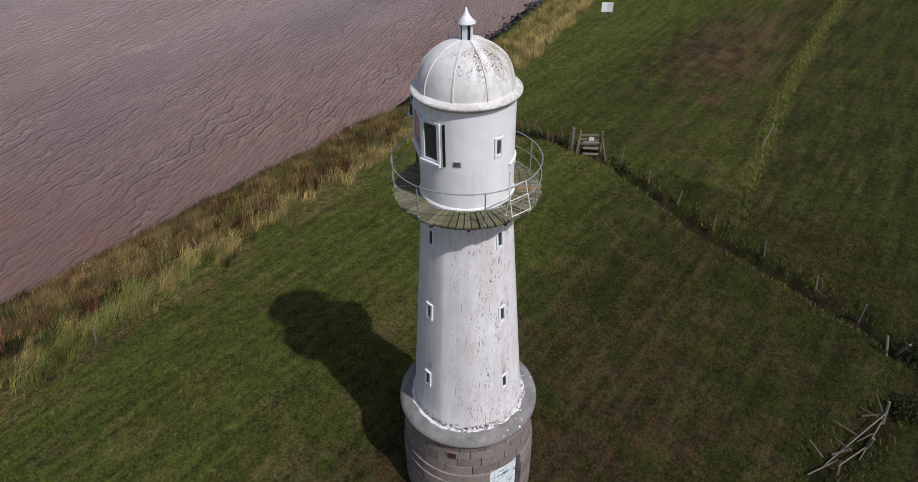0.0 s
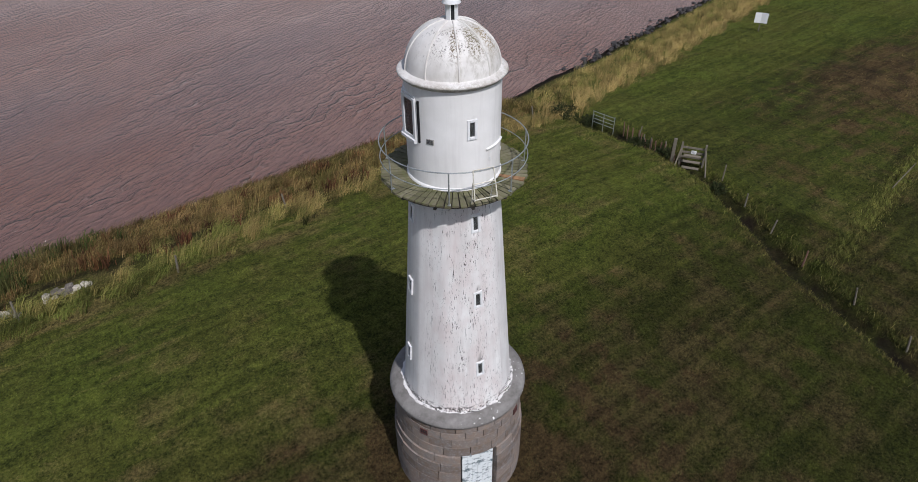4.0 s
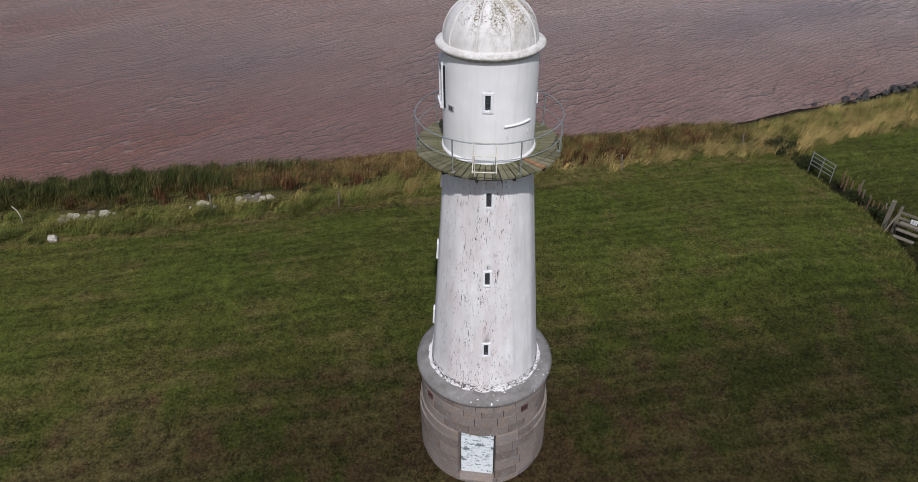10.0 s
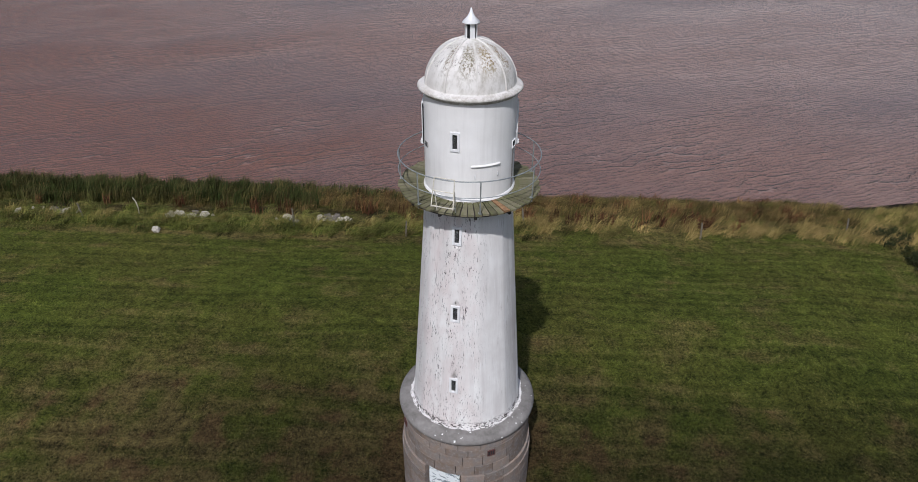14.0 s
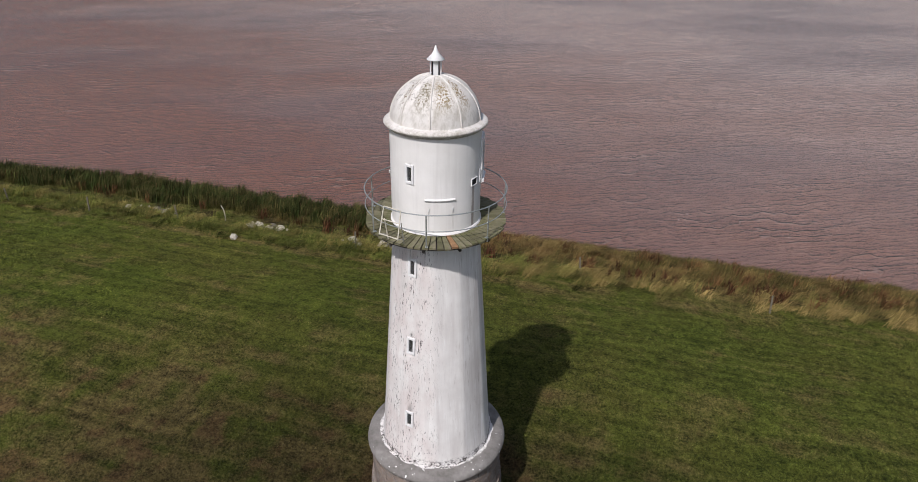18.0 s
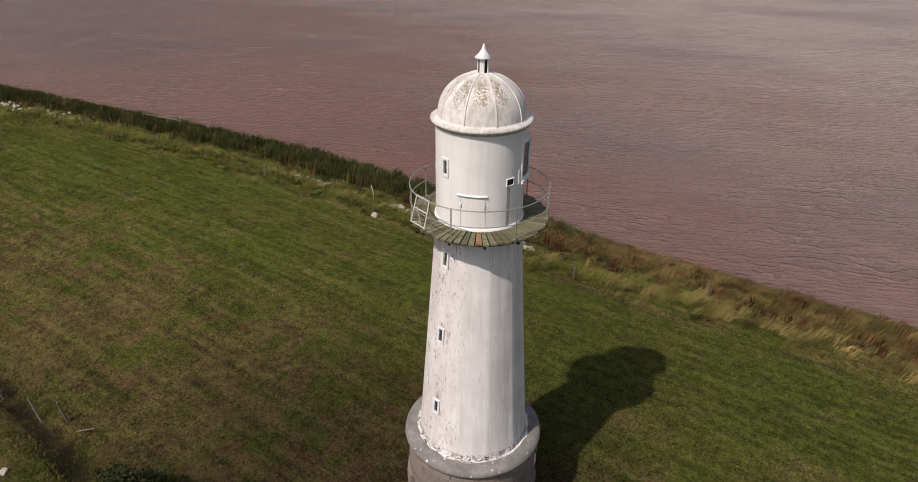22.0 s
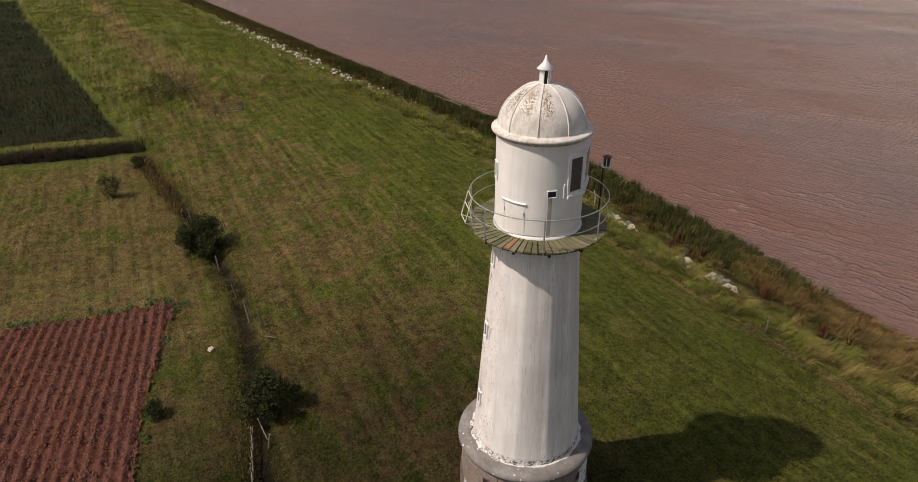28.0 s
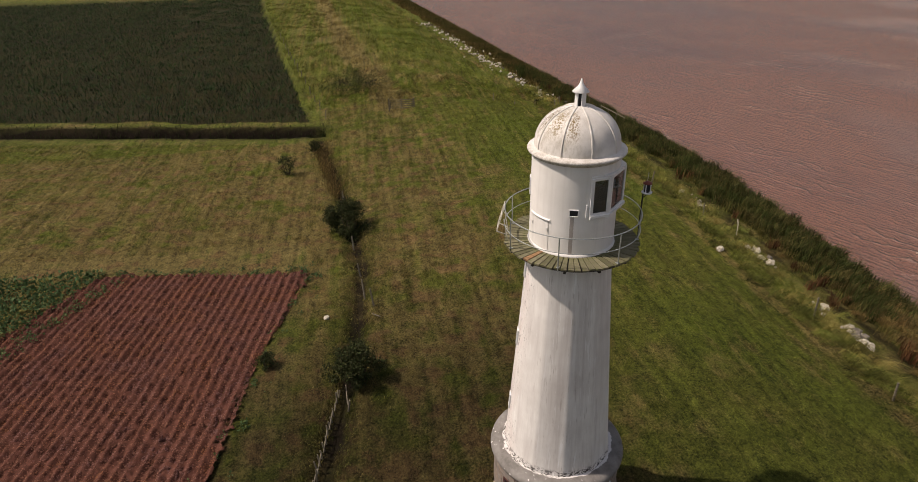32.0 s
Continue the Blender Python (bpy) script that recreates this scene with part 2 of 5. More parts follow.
def turf(n):
    """Colour of grass and thatch, the same for the ground and the blades that grow on it; and its shade."""
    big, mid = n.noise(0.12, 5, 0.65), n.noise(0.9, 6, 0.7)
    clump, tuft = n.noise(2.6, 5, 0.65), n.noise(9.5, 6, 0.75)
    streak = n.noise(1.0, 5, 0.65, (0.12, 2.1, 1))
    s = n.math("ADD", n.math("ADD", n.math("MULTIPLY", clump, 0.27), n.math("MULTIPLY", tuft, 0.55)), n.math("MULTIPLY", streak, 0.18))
    # shade between tufts and their lit tops are put into the colour
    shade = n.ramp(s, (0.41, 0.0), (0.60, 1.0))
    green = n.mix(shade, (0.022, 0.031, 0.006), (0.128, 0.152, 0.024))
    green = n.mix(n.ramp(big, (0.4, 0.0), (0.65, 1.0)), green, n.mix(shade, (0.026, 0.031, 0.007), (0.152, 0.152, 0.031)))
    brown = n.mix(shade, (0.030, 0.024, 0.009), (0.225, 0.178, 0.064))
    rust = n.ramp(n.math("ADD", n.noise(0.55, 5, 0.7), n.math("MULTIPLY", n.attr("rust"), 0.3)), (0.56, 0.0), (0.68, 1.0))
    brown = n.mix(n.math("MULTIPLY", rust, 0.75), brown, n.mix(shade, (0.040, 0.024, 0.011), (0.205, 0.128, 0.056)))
    f = n.math("ADD", n.attr("dry"), n.math("MULTIPLY", n.math("SUBTRACT", mid, 0.5), 1.0))
    f = n.math("ADD", f, n.math("MULTIPLY", n.math("SUBTRACT", streak, 0.5), 0.7))
    f = n.math("ADD", f, n.math("MULTIPLY", n.math("SUBTRACT", tuft, 0.5), 0.9))
    col = n.mix(n.ramp(f, (0.28, 0.0), (0.80, 1.0)), green, brown)
    h = n.t.nodes.new("ShaderNodeHueSaturation")
    n.link(col, h.inputs["Color"])
    n.link(n.attr("tone"), h.inputs["Value"])
    return h.outputs["Color"], s


def m_ground():
    n = Nodes("meadow_soil", 0.95, 0, 0.1)
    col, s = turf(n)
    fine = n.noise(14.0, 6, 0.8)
    # near-black: bare earth, and also the painted shade of ditches and gaps
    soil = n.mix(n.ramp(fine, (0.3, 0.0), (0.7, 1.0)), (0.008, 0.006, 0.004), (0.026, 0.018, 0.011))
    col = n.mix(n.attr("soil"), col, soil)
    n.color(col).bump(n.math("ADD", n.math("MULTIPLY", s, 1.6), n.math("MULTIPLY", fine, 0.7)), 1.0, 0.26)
    return n.mat


def m_lawn():
    n = Nodes("meadow_grass_blade", 0.75, 0, 0.15)
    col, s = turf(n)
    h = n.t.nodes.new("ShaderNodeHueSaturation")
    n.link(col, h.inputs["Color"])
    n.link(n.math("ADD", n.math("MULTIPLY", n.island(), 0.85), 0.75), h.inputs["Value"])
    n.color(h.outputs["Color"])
    tr = n.t.nodes.new("ShaderNodeBsdfTranslucent")
    n.link(h.outputs["Color"], tr.inputs["Color"])
    ms = n.t.nodes.new("ShaderNodeMixShader")
    ms.inputs[0].default_value = 0.25
    n.link(n.b.outputs[0], ms.inputs[1])
    n.link(tr.outputs[0], ms.inputs[2])
    n.link(ms.outputs[0], n.t.nodes["Material Output"].inputs["Surface"])
    return n.mat


def m_blade(name, cols_green, cols_dry, rough=0.75):
    n = Nodes(name, rough, 0, 0.15)
    r = n.island()
    g = n.mix(r, *cols_green)
    d = n.mix(r, *cols_dry)
    c = n.mix(n.attr("dry"), g, d)
    h = n.t.nodes.new("ShaderNodeHueSaturation")
    n.link(c, h.inputs["Color"])
    n.link(n.math("ADD", n.math("MULTIPLY", n.attr("tone"), 0.9), 0.55), h.inputs["Value"])
    n.color(h.outputs["Color"])
    tr = n.t.nodes.new("ShaderNodeBsdfTranslucent")
    n.link(h.outputs["Color"], tr.inputs["Color"])
    ms = n.t.nodes.new("ShaderNodeMixShader")
    ms.inputs[0].default_value = 0.22
    n.link(n.b.outputs[0], ms.inputs[1])
    n.link(tr.outputs[0], ms.inputs[2])
    n.link(ms.outputs[0], n.t.nodes["Material Output"].inputs["Surface"])
    return n.mat


WAVE = 26.0


def m_water():
    n = Nodes("silty_river_water", 0.13, 0, 0.5)
    n.b.inputs["IOR"].default_value = 1.45
    turn = n.t.nodes.new("ShaderNodeMapping")
    turn.inputs["Rotation"].default_value = (0, 0, radians(-WAVE))
    n.link(n.co, turn.inputs["Vector"])
    co = turn.outputs["Vector"]
    x, y, z = n.xyz()
    # silt colour painted paler with distance, standing in for the sky's sheen
    far_sheen = n.math("ADD", n.math("MULTIPLY", n.math("SUBTRACT", y, 26.0), 1 / 95), n.math("MULTIPLY", n.math("ADD", x, 14.0), 1 / 150))
    far_sheen = n.math("ADD", far_sheen, n.math("MULTIPLY", n.math("SUBTRACT", n.noise(0.014, 5, 0.6, (1, 2.0, 1), co), 0.5), 2.0))
    silt_sheen = n.ramp(far_sheen, (0.0, (0.180, 0.085, 0.060)), (1.0, (0.372, 0.274, 0.240)))

    def crests(scale, distortion, squash, sharp):
        w = n.t.nodes.new("ShaderNodeTexWave")
        w.wave_type, w.bands_direction, w.wave_profile = "BANDS", "Y", "SIN"
        w.inputs["Scale"].default_value, w.inputs["Distortion"].default_value = scale, distortion
        w.inputs["Detail"].default_value, w.inputs["Detail Scale"].default_value, w.inputs["Detail Roughness"].default_value = 3, 1.1, 0.62
        m = n.t.nodes.new("ShaderNodeMapping")
        m.inputs["Scale"].default_value = (squash, 1, 1)
        n.link(co, m.inputs["Vector"])
        n.link(m.outputs["Vector"], w.inputs["Vector"])
        return n.math("POWER", w.outputs["Fac"], sharp)

    c1 = crests(0.24, 11.0, 0.85, 7.0)
    c2 = crests(0.62, 9.0, 0.9, 3.0)
    broken = n.ramp(n.noise(0.11, 3, 0.5, (1, 1.6, 1), co), (0.42, 0.05), (0.60, 1.0))
    swell = n.ramp(n.noise(0.03, 3), (0.35, 0.4), (0.65, 1.0))
    main = n.math("MULTIPLY", c1, n.math("MULTIPLY", broken, swell))
    ripple = n.noise(1.5, 6, 0.74, (0.5, 1.5, 1), co)
    chop = n.noise(0.55, 5, 0.7, (0.45, 1.7, 1), co)
    h = n.math("ADD", n.math("MULTIPLY", main, 0.55), n.math("ADD", n.math("MULTIPLY", c2, 0.13), n.math("ADD", n.math("MULTIPLY", ripple, 0.44), n.math("MULTIPLY", chop, 0.26))))
    # sky glint on the crests, mixed in as a pale colour
    crest_glint = n.ramp(main, (0.45, 0.0), (0.9, 1.0))
    # gust patches: duller sky reflection, laid in as a dark bluish tint
    gust_tint = n.ramp(n.noise(0.016, 4, 0.55, (1, 1.8, 1), co), (0.46, 0.0), (0.62, 1.0))
    # wave troughs are shaded in the base colour
    body = n.mix(n.ramp(n.math("ADD", n.math("MULTIPLY", ripple, 0.5), n.math("MULTIPLY", chop, 0.5)), (0.44, 0.0), (0.56, 1.0)), n.mix(0.22, silt_sheen, (0.066, 0.034, 0.036)), silt_sheen)
    body = n.mix(n.math("MULTIPLY", gust_tint, 0.45), body, (0.070, 0.050, 0.062))
    n.color(n.mix(n.math("MULTIPLY", crest_glint, 0.28), body, (0.43, 0.345, 0.31)))
    n.bump(h, 1.0, 0.45)
    return n.mat


def m_clod():
    n = Nodes("dry_soil_clod", 0.95, 0, 0.1)
    r = n.island()
    warm = n.mix(r, (0.115, 0.046, 0.026), (0.235, 0.105, 0.058))
    mauve = n.mix(r, (0.085, 0.038, 0.034), (0.200, 0.105, 0.092))
    n.color(n.mix(n.ramp(n.noise(0.5, 5, 0.65), (0.4, 0.0), (0.6, 1.0)), warm, mauve)).bump(n.noise(40, 4, 0.7), 0.3, 0.004)
    return n.mat


def m_glass():
    n = Nodes("dark_window_glass", 0.05, 0, 0.5)
    n.color((0.30, 0.31, 0.31))
    n.b.inputs["Transmission Weight"].default_value = 0.85
    n.b.inputs["IOR"].default_value = 1.45
    return n.mat


PAINT, LANTERN, DOME, STONE, BAND, BOARD, DOOR = m_paint(), m_lantern(), m_dome(), m_stone(), m_band(), m_board(), m_door()
GROUND, WATER, GLASS = m_ground(), m_water(), m_glass()
TRIM = m_plain("white_gloss_trim", (0.74, 0.735, 0.73), 0.35, 0, 4, 0.08, 0.1)
DARK = m_plain("dark_interior", (0.03, 0.03, 0.032), 0.9)
MORTAR = m_plain("old_mortar", (0.055, 0.046, 0.04), 0.95, 0, 6, 0.3, 0.5)
STEEL = m_plain("galvanised_steel", (0.42, 0.44, 0.43), 0.45, 0.7, 9, 0.25, 0.15)
BRASSY = m_plain("cream_painted_steel", (0.60, 0.56, 0.47), 0.5, 0.0, 14, 0.3, 0.2)
GRATE = m_plain("rusty_red_grating", (0.10, 0.045, 0.04), 0.8, 0.2, 20, 0.4, 0.3)
GREYV = m_plain("grey_vent_plate", (0.30, 0.29, 0.27), 0.7, 0.1, 20, 0.3, 0.3)
BLACKM = m_plain("black_painted_iron", (0.025, 0.025, 0.027), 0.5, 0.4, 12, 0.3, 0.1)
WOOD = m_plain("silvered_fence_timber", (0.17, 0.148, 0.112), 0.85, 0, 7, 0.4, 0.5, 0.01, 0.2, (6, 6, 1))
WOODRED = m_plain("brown_fence_timber", (0.17, 0.10, 0.07), 0.85, 0, 7, 0.4, 0.5, 0.01, 0.2, (6, 6, 1))
LIME = m_plain("pale_limestone", (0.50, 0.455, 0.375), 0.9, 0, 3, 0.4, 0.8, 0.05)
GREYROCK = m_plain("lichened_grey_rock", (0.15, 0.13, 0.11), 0.9, 0, 3, 0.45, 0.8, 0.05)
DARKROCK = m_plain("wet_dark_rock", (0.045, 0.040, 0.038), 0.6, 0, 3, 0.4, 0.7, 0.05)
SOIL = m_plain("red_brown_ploughed_soil", (0.092, 0.037, 0.026), 0.95, 0, 4.0, 0.45, 0.6, 0.004, 0.1)
CLOD = m_clod()
BARK = m_plain("grey_brown_bark", (0.09, 0.07, 0.05), 0.9, 0, 12, 0.4, 0.6, 0.01)
SIGNW = m_plain("white_sign_face", (0.78, 0.78, 0.76), 0.4, 0, 3, 0.05, 0.05)
INK = m_plain("grey_sign_ink", (0.25, 0.25, 0.27), 0.5)
LAWN = m_lawn()
STALK = m_blade("dry_cut_stalk", ((0.10, 0.10, 0.03), (0.14, 0.14, 0.04)), ((0.145, 0.120, 0.040), (0.255, 0.208, 0.078)))
TALL = m_blade("tall_bank_grass_blade", ((0.060, 0.082, 0.012), (0.200, 0.220, 0.048)), ((0.17, 0.120, 0.040), (0.42, 0.31, 0.120)))
SEDGE = m_blade("brown_sedge_blade", ((0.045, 0.048, 0.011), (0.140, 0.125, 0.032)), ((0.115, 0.060, 0.021), (0.360, 0.250, 0.105)))
DOCK = m_blade("rusty_dock_stalk", ((0.072, 0.027, 0.016), (0.165, 0.062, 0.034)), ((0.10, 0.050, 0.020), (0.25, 0.140, 0.055)))
REED = m_blade("green_reed_blade", ((0.022, 0.034, 0.008), (0.075, 0.096, 0.024)), ((0.07, 0.06, 0.02), (0.20, 0.15, 0.06)))
LEAF = m_blade("dark_hawthorn_leaf", ((0.012, 0.022, 0.007), (0.052, 0.070, 0.022)), ((0.03, 0.03, 0.012), (0.07, 0.06, 0.025)))
BEET = m_blade("crop_leaf", ((0.035, 0.075, 0.026), (0.095, 0.16, 0.065)), ((0.06, 0.09, 0.03), (0.12, 0.15, 0.06)))
MAIZE = m_blade("maize_leaf", ((0.009, 0.026, 0.006), (0.030, 0.066, 0.018)), ((0.03, 0.045, 0.021), (0.09, 0.105, 0.06)))


# ---- builders ----
def mesh_ob(name, bm, material, smooth=False):
    me = bpy.data.meshes.new(name)
    bm.normal_update()
    bm.to_mesh(me)
    bm.free()
    me.materials.append(material)
    if smooth:
        me.polygons.foreach_set("use_smooth", [True] * len(me.polygons))
    return new(name, me)


def part(name, bm, material, parent, label="", smooth=False):
    ob = mesh_ob(name, bm, material, smooth)
    ob.parent = parent
    if label:
        ob["label"] = label
    return ob


def thing(name, label, category, group="", kind="", at=(0, 0, 0), rz=0.0):
    ob = new(name)
    ob.matrix_basis = pose(*at, 0, 0, rz)
    return tagged(ob, label, category, group, kind)


def share(name, me, parent, m):
    ob = new(name, me)
    ob.parent = parent
    ob.matrix_basis = m
    return ob


def add_box(bm, sx, sy, sz, m=Matrix(), bevel=0.0):
    made = bmesh.ops.create_cube(bm, size=1.0, matrix=m @ Matrix.Diagonal((sx, sy, sz, 1)))
    if bevel:
        edges = list({e for v in made["verts"] for e in v.link_edges})
        bmesh.ops.bevel(bm, geom=edges, offset=bevel, segments=1, affect="EDGES")
    return bm


def box(sx, sy, sz, m=Matrix(), bevel=0.0):
    return add_box(bmesh.new(), sx, sy, sz, m, bevel)


def add_rod(bm, a, b, r, r2=None, seg=8):
    a, b = Vector(a), Vector(b)
    d = b - a
    m = Matrix.Translation((a + b) / 2) @ d.to_track_quat("Z", "Y").to_matrix().to_4x4()
    bmesh.ops.create_cone(bm, cap_ends=True, segments=seg, radius1=r, radius2=r if r2 is None else r2, depth=d.length, matrix=m)
    return bm


def rod(a, b, r, r2=None, seg=8):
    return add_rod(bmesh.new(), a, b, r, r2, seg)


def lathe(profile, seg=72, a0=0.0, a1=360.0, bm=None):
    """A surface of revolution from (radius, height) pairs."""
    bm = bm or bmesh.new()
    full = abs(a1 - a0 - 360) < 1e-6
    n = seg if full else seg + 1
    rings = []
    for r, z in profile:
        rings.append([bm.verts.new((r * math.cos(radians(a0 + (a1 - a0) * i / seg)), r * math.sin(radians(a0 + (a1 - a0) * i / seg)), z)) for i in range(n)])
    for a, b in zip(rings, rings[1:]):
        for i in range(seg):
            j = (i + 1) % n
            bm.faces.new((a[i], a[j], b[j], b[i]))
    return bm


def ring_tube(radius, z, r, seg=96, a0=0.0, a1=360.0, sides=8):
    prof = [(radius + r * math.cos(2 * math.pi * k / sides), z + r * math.sin(2 * math.pi * k / sides)) for k in range(sides + 1)]
    bm = lathe(prof, seg, a0, a1)
    bmesh.ops.remove_doubles(bm, verts=bm.verts, dist=1e-5)
    bmesh.ops.recalc_face_normals(bm, faces=bm.faces)
    return bm


def polar(deg, r, z=0.0):
    return Vector((r * math.cos(radians(deg)), r * math.sin(radians(deg)), z))


def round_wall(radius, z0, z1, thick, holes=(), seg=90, rows=10, facet=0.0):
    """A round wall with real openings: holes are (centre deg, half deg, low, high); radius is a function of height."""
    degs = {360.0 * i / seg for i in range(seg)}
    hs = {z0 + (z1 - z0) * i / rows for i in range(rows + 1)}
    for c, h, lo, hi in holes:
        degs = {d for d in degs if abs((d - c + 180) % 360 - 180) > h + 0.7 or abs((d - c + 180) % 360 - 180) < h - 0.7}
        degs |= {(c - h) % 360, (c + h) % 360}
        hs |= {lo, hi}
    degs, hs = sorted(degs), sorted(hs)
    bm = bmesh.new()

    def plane(d):
        """The rendered wall is slightly faceted between its setting-out lines."""
        side = 360 / 11
        return 1 + facet * (math.cos(radians(side / 2)) / math.cos(radians((d - 351) % side - side / 2)) * 1.012 - 1)

    def layer(off):
        return [[bm.verts.new(polar(d, (radius(z) - off) * plane(d), z)) for d in degs] for z in hs]

    out, inn = layer(0), layer(thick)
    n = len(degs)

    def is_open(j, i):
        dm = degs[i] + ((degs[(i + 1) % n] - degs[i]) % 360) / 2
        zm = (hs[j] + hs[j + 1]) / 2
        return any(abs((dm - c + 180) % 360 - 180) < h and lo < zm < hi for c, h, lo, hi in holes)

    for j in range(len(hs) - 1):
        for i in range(n):
            k = (i + 1) % n
            if is_open(j, i):
                if not is_open(j, i - 1):
                    bm.faces.new((out[j][i], inn[j][i], inn[j + 1][i], out[j + 1][i]))
                if not is_open(j, k):
                    bm.faces.new((out[j][k], out[j + 1][k], inn[j + 1][k], inn[j][k]))
                if j == 0 or not is_open(j - 1, i):
                    bm.faces.new((out[j][i], out[j][k], inn[j][k], inn[j][i]))
                if j == len(hs) - 2 or not is_open(j + 1, i):
                    bm.faces.new((out[j + 1][i], inn[j + 1][i], inn[j + 1][k], out[j + 1][k]))
            else:
                bm.faces.new((out[j][i], out[j][k], out[j + 1][k], out[j + 1][i]))
                bm.faces.new((inn[j][i], inn[j + 1][i], inn[j + 1][k], inn[j][k]))
    return bm


def arrays(name, verts, tris_per, faces, material, attrs=None):
    """A mesh from numpy arrays of corners and triangles."""
    me = bpy.data.meshes.new(name)
    me.vertices.add(len(verts))
    me.vertices.foreach_set("co", np.ascontiguousarray(verts, np.float32).ravel())
    k = faces.shape[1]
    me.loops.add(faces.size)
    me.loops.foreach_set("vertex_index", np.ascontiguousarray(faces, np.int32).ravel())
    me.polygons.add(len(faces))
    me.polygons.foreach_set("loop_start", np.arange(0, faces.size, k, dtype=np.int32))
    me.update(calc_edges=True)
    for key, values in (attrs or {}).items():
        a = me.attributes.new(key, "FLOAT", "POINT")
        a.data.foreach_set("value", np.ascontiguousarray(values, np.float32))
    me.materials.append(material)
    return new(name, me)


# ---- the lie of the land ----
WATER_Z = -2.0
SHORE_X = np.array([-2500, -400, -178, -118, -51, -36, -10, 25, 40, 57, 110, 300, 2500.0])
SHORE_Y = np.array([-230, -22, 8.5, 16.7, 25.6, 27.4, 27.3, 27.2, 29.8, 33.5, 43.0, 70, 330.0])
BANK_Y = np.array([-3000, -60, -12, -8, -4, 0, 3, 6, 9, 11.5, 14, 17, 20, 24, 27.5, 31, 60, 3000.0])
BANK_Z = np.array([-0.3, -0.1, 0.0, 0.12, 0.65, 1.0, 1.4, 1.6, 1.55, 1.2, 0.65, 0.15, -0.1, -0.7, -2.0, -2.7, -5, -6.0])
FENCE = [(26.2, 25.0), (25.2, 19.0), (24.8, 13.4), (24.9, 10.7), (23.8, 7.3), (21.8, 2.7), (19.5, -2.0), (18.2, -7.6), (17.2, -12.0), (15.8, -20.0), (14.0, -34.0)]
HEDGE = [(16.4, -12.6), (12.2, -11.7), (8.2, -10.2), (1.5, -9.0), (-4.8, -8.2), (-10.4, -7.2), (-20.8, -6.4), (-36.0, -8.0), (-48.5, -10.0)]


def smooth_noise(x, y, scale, seed=0):
    """Cheap smooth noise from a few turned sines."""
    rng = np.random.RandomState(seed)
    out = 0
    for k in range(9):
        a, f, p = rng.uniform(0, 2 * np.pi), rng.uniform(0.6, 2.2) / scale, rng.uniform(0, 6.3)
        out = out + np.sin((x * np.cos(a) + y * np.sin(a)) * f * 2 * np.pi + p)
    return out / 4.0


def line_gap(x, y, line):
    best = np.full(np.shape(x), 1e9)
    for (ax, ay), (bx, by) in zip(line, line[1:]):
        dx, dy = bx - ax, by - ay
        t = np.clip(((x - ax) * dx + (y - ay) * dy) / (dx * dx + dy * dy), 0, 1)
        best = np.minimum(best, np.hypot(x - ax - t * dx, y - ay - t * dy))
    return best


def land(x, y):
    x, y = np.asarray(x, float), np.asarray(y, float)
    v = y - (np.interp(x, SHORE_X, SHORE_Y) - 27.5)
    far = np.clip((x - 17) / 8, 0, 1)
    z = np.interp(v, BANK_Y, BANK_Z)
    z = z - far * 0.55 * np.clip(z, 0, 2)
    z = z + 0.05 * smooth_noise(x, y, 6, 3) + 0.022 * smooth_noise(x * 0.15, y, 1.3, 14) * (v > -6) * (v < 16) + 0.09 * smooth_noise(x, y, 17, 4) * np.clip((40 - np.abs(v)) / 30, 0, 1)
    z = z + 0.30 * smooth_noise(x, y, 10, 15) * np.clip((-55 - x) / 6, 0, 1) * np.clip((19 - v) / 4, 0, 1) * (v > -30)
    z = z - (0.55 + 0.16 * smooth_noise(x, y, 2.2, 16)) * np.exp(-((line_gap(x, y, FENCE) + 0.14 * smooth_noise(x, y, 1.3, 17)) / 0.75) ** 2) * (v < 24)
    z = z - 0.42 * np.exp(-((line_gap(x, y, HEDGE) + 0.12 * smooth_noise(x, y, 1.5, 20)) / 0.5) ** 2)
    dx = np.clip(1 - np.abs(x + 51.5 - 0.2 * (y + 10.5)) / 1.7, 0, 1) * np.clip((-9 - y) / 4, 0, 1)
    return z - 1.5 * np.minimum(1, dx * 2.6)


TRACK = [(-54.6, -1.9), (-58.5, -2.4), (-72.0, -3.6), (-89.0, -6.6), (-112.0, -9.0), (-132.0, -11.0), (-190.0, -17.0)]
STRIP = [(-49.0, -10.0), (-57.0, -12.0), (-78.0, -14.7), (-95.0, -17.8), (-150.0, -26.0)]


def bare(x, y):
    """Worn patches in the turf on the field side of the bank."""
    v = y - (np.interp(x, SHORE_X, SHORE_Y) - 27.5)
    return np.clip((smooth_noise(x, y, 2.6, 96) + 0.4 * smooth_noise(x, y, 0.8, 97) - 0.42 + 0.6 * np.exp(-(np.hypot(x, y + 1.5) / 6) ** 2)) * 1.8, 0, 1) * np.clip((5 - v) / 3, 0, 1) * np.clip((16 - x) / 10, 0, 1) * (x > -46)


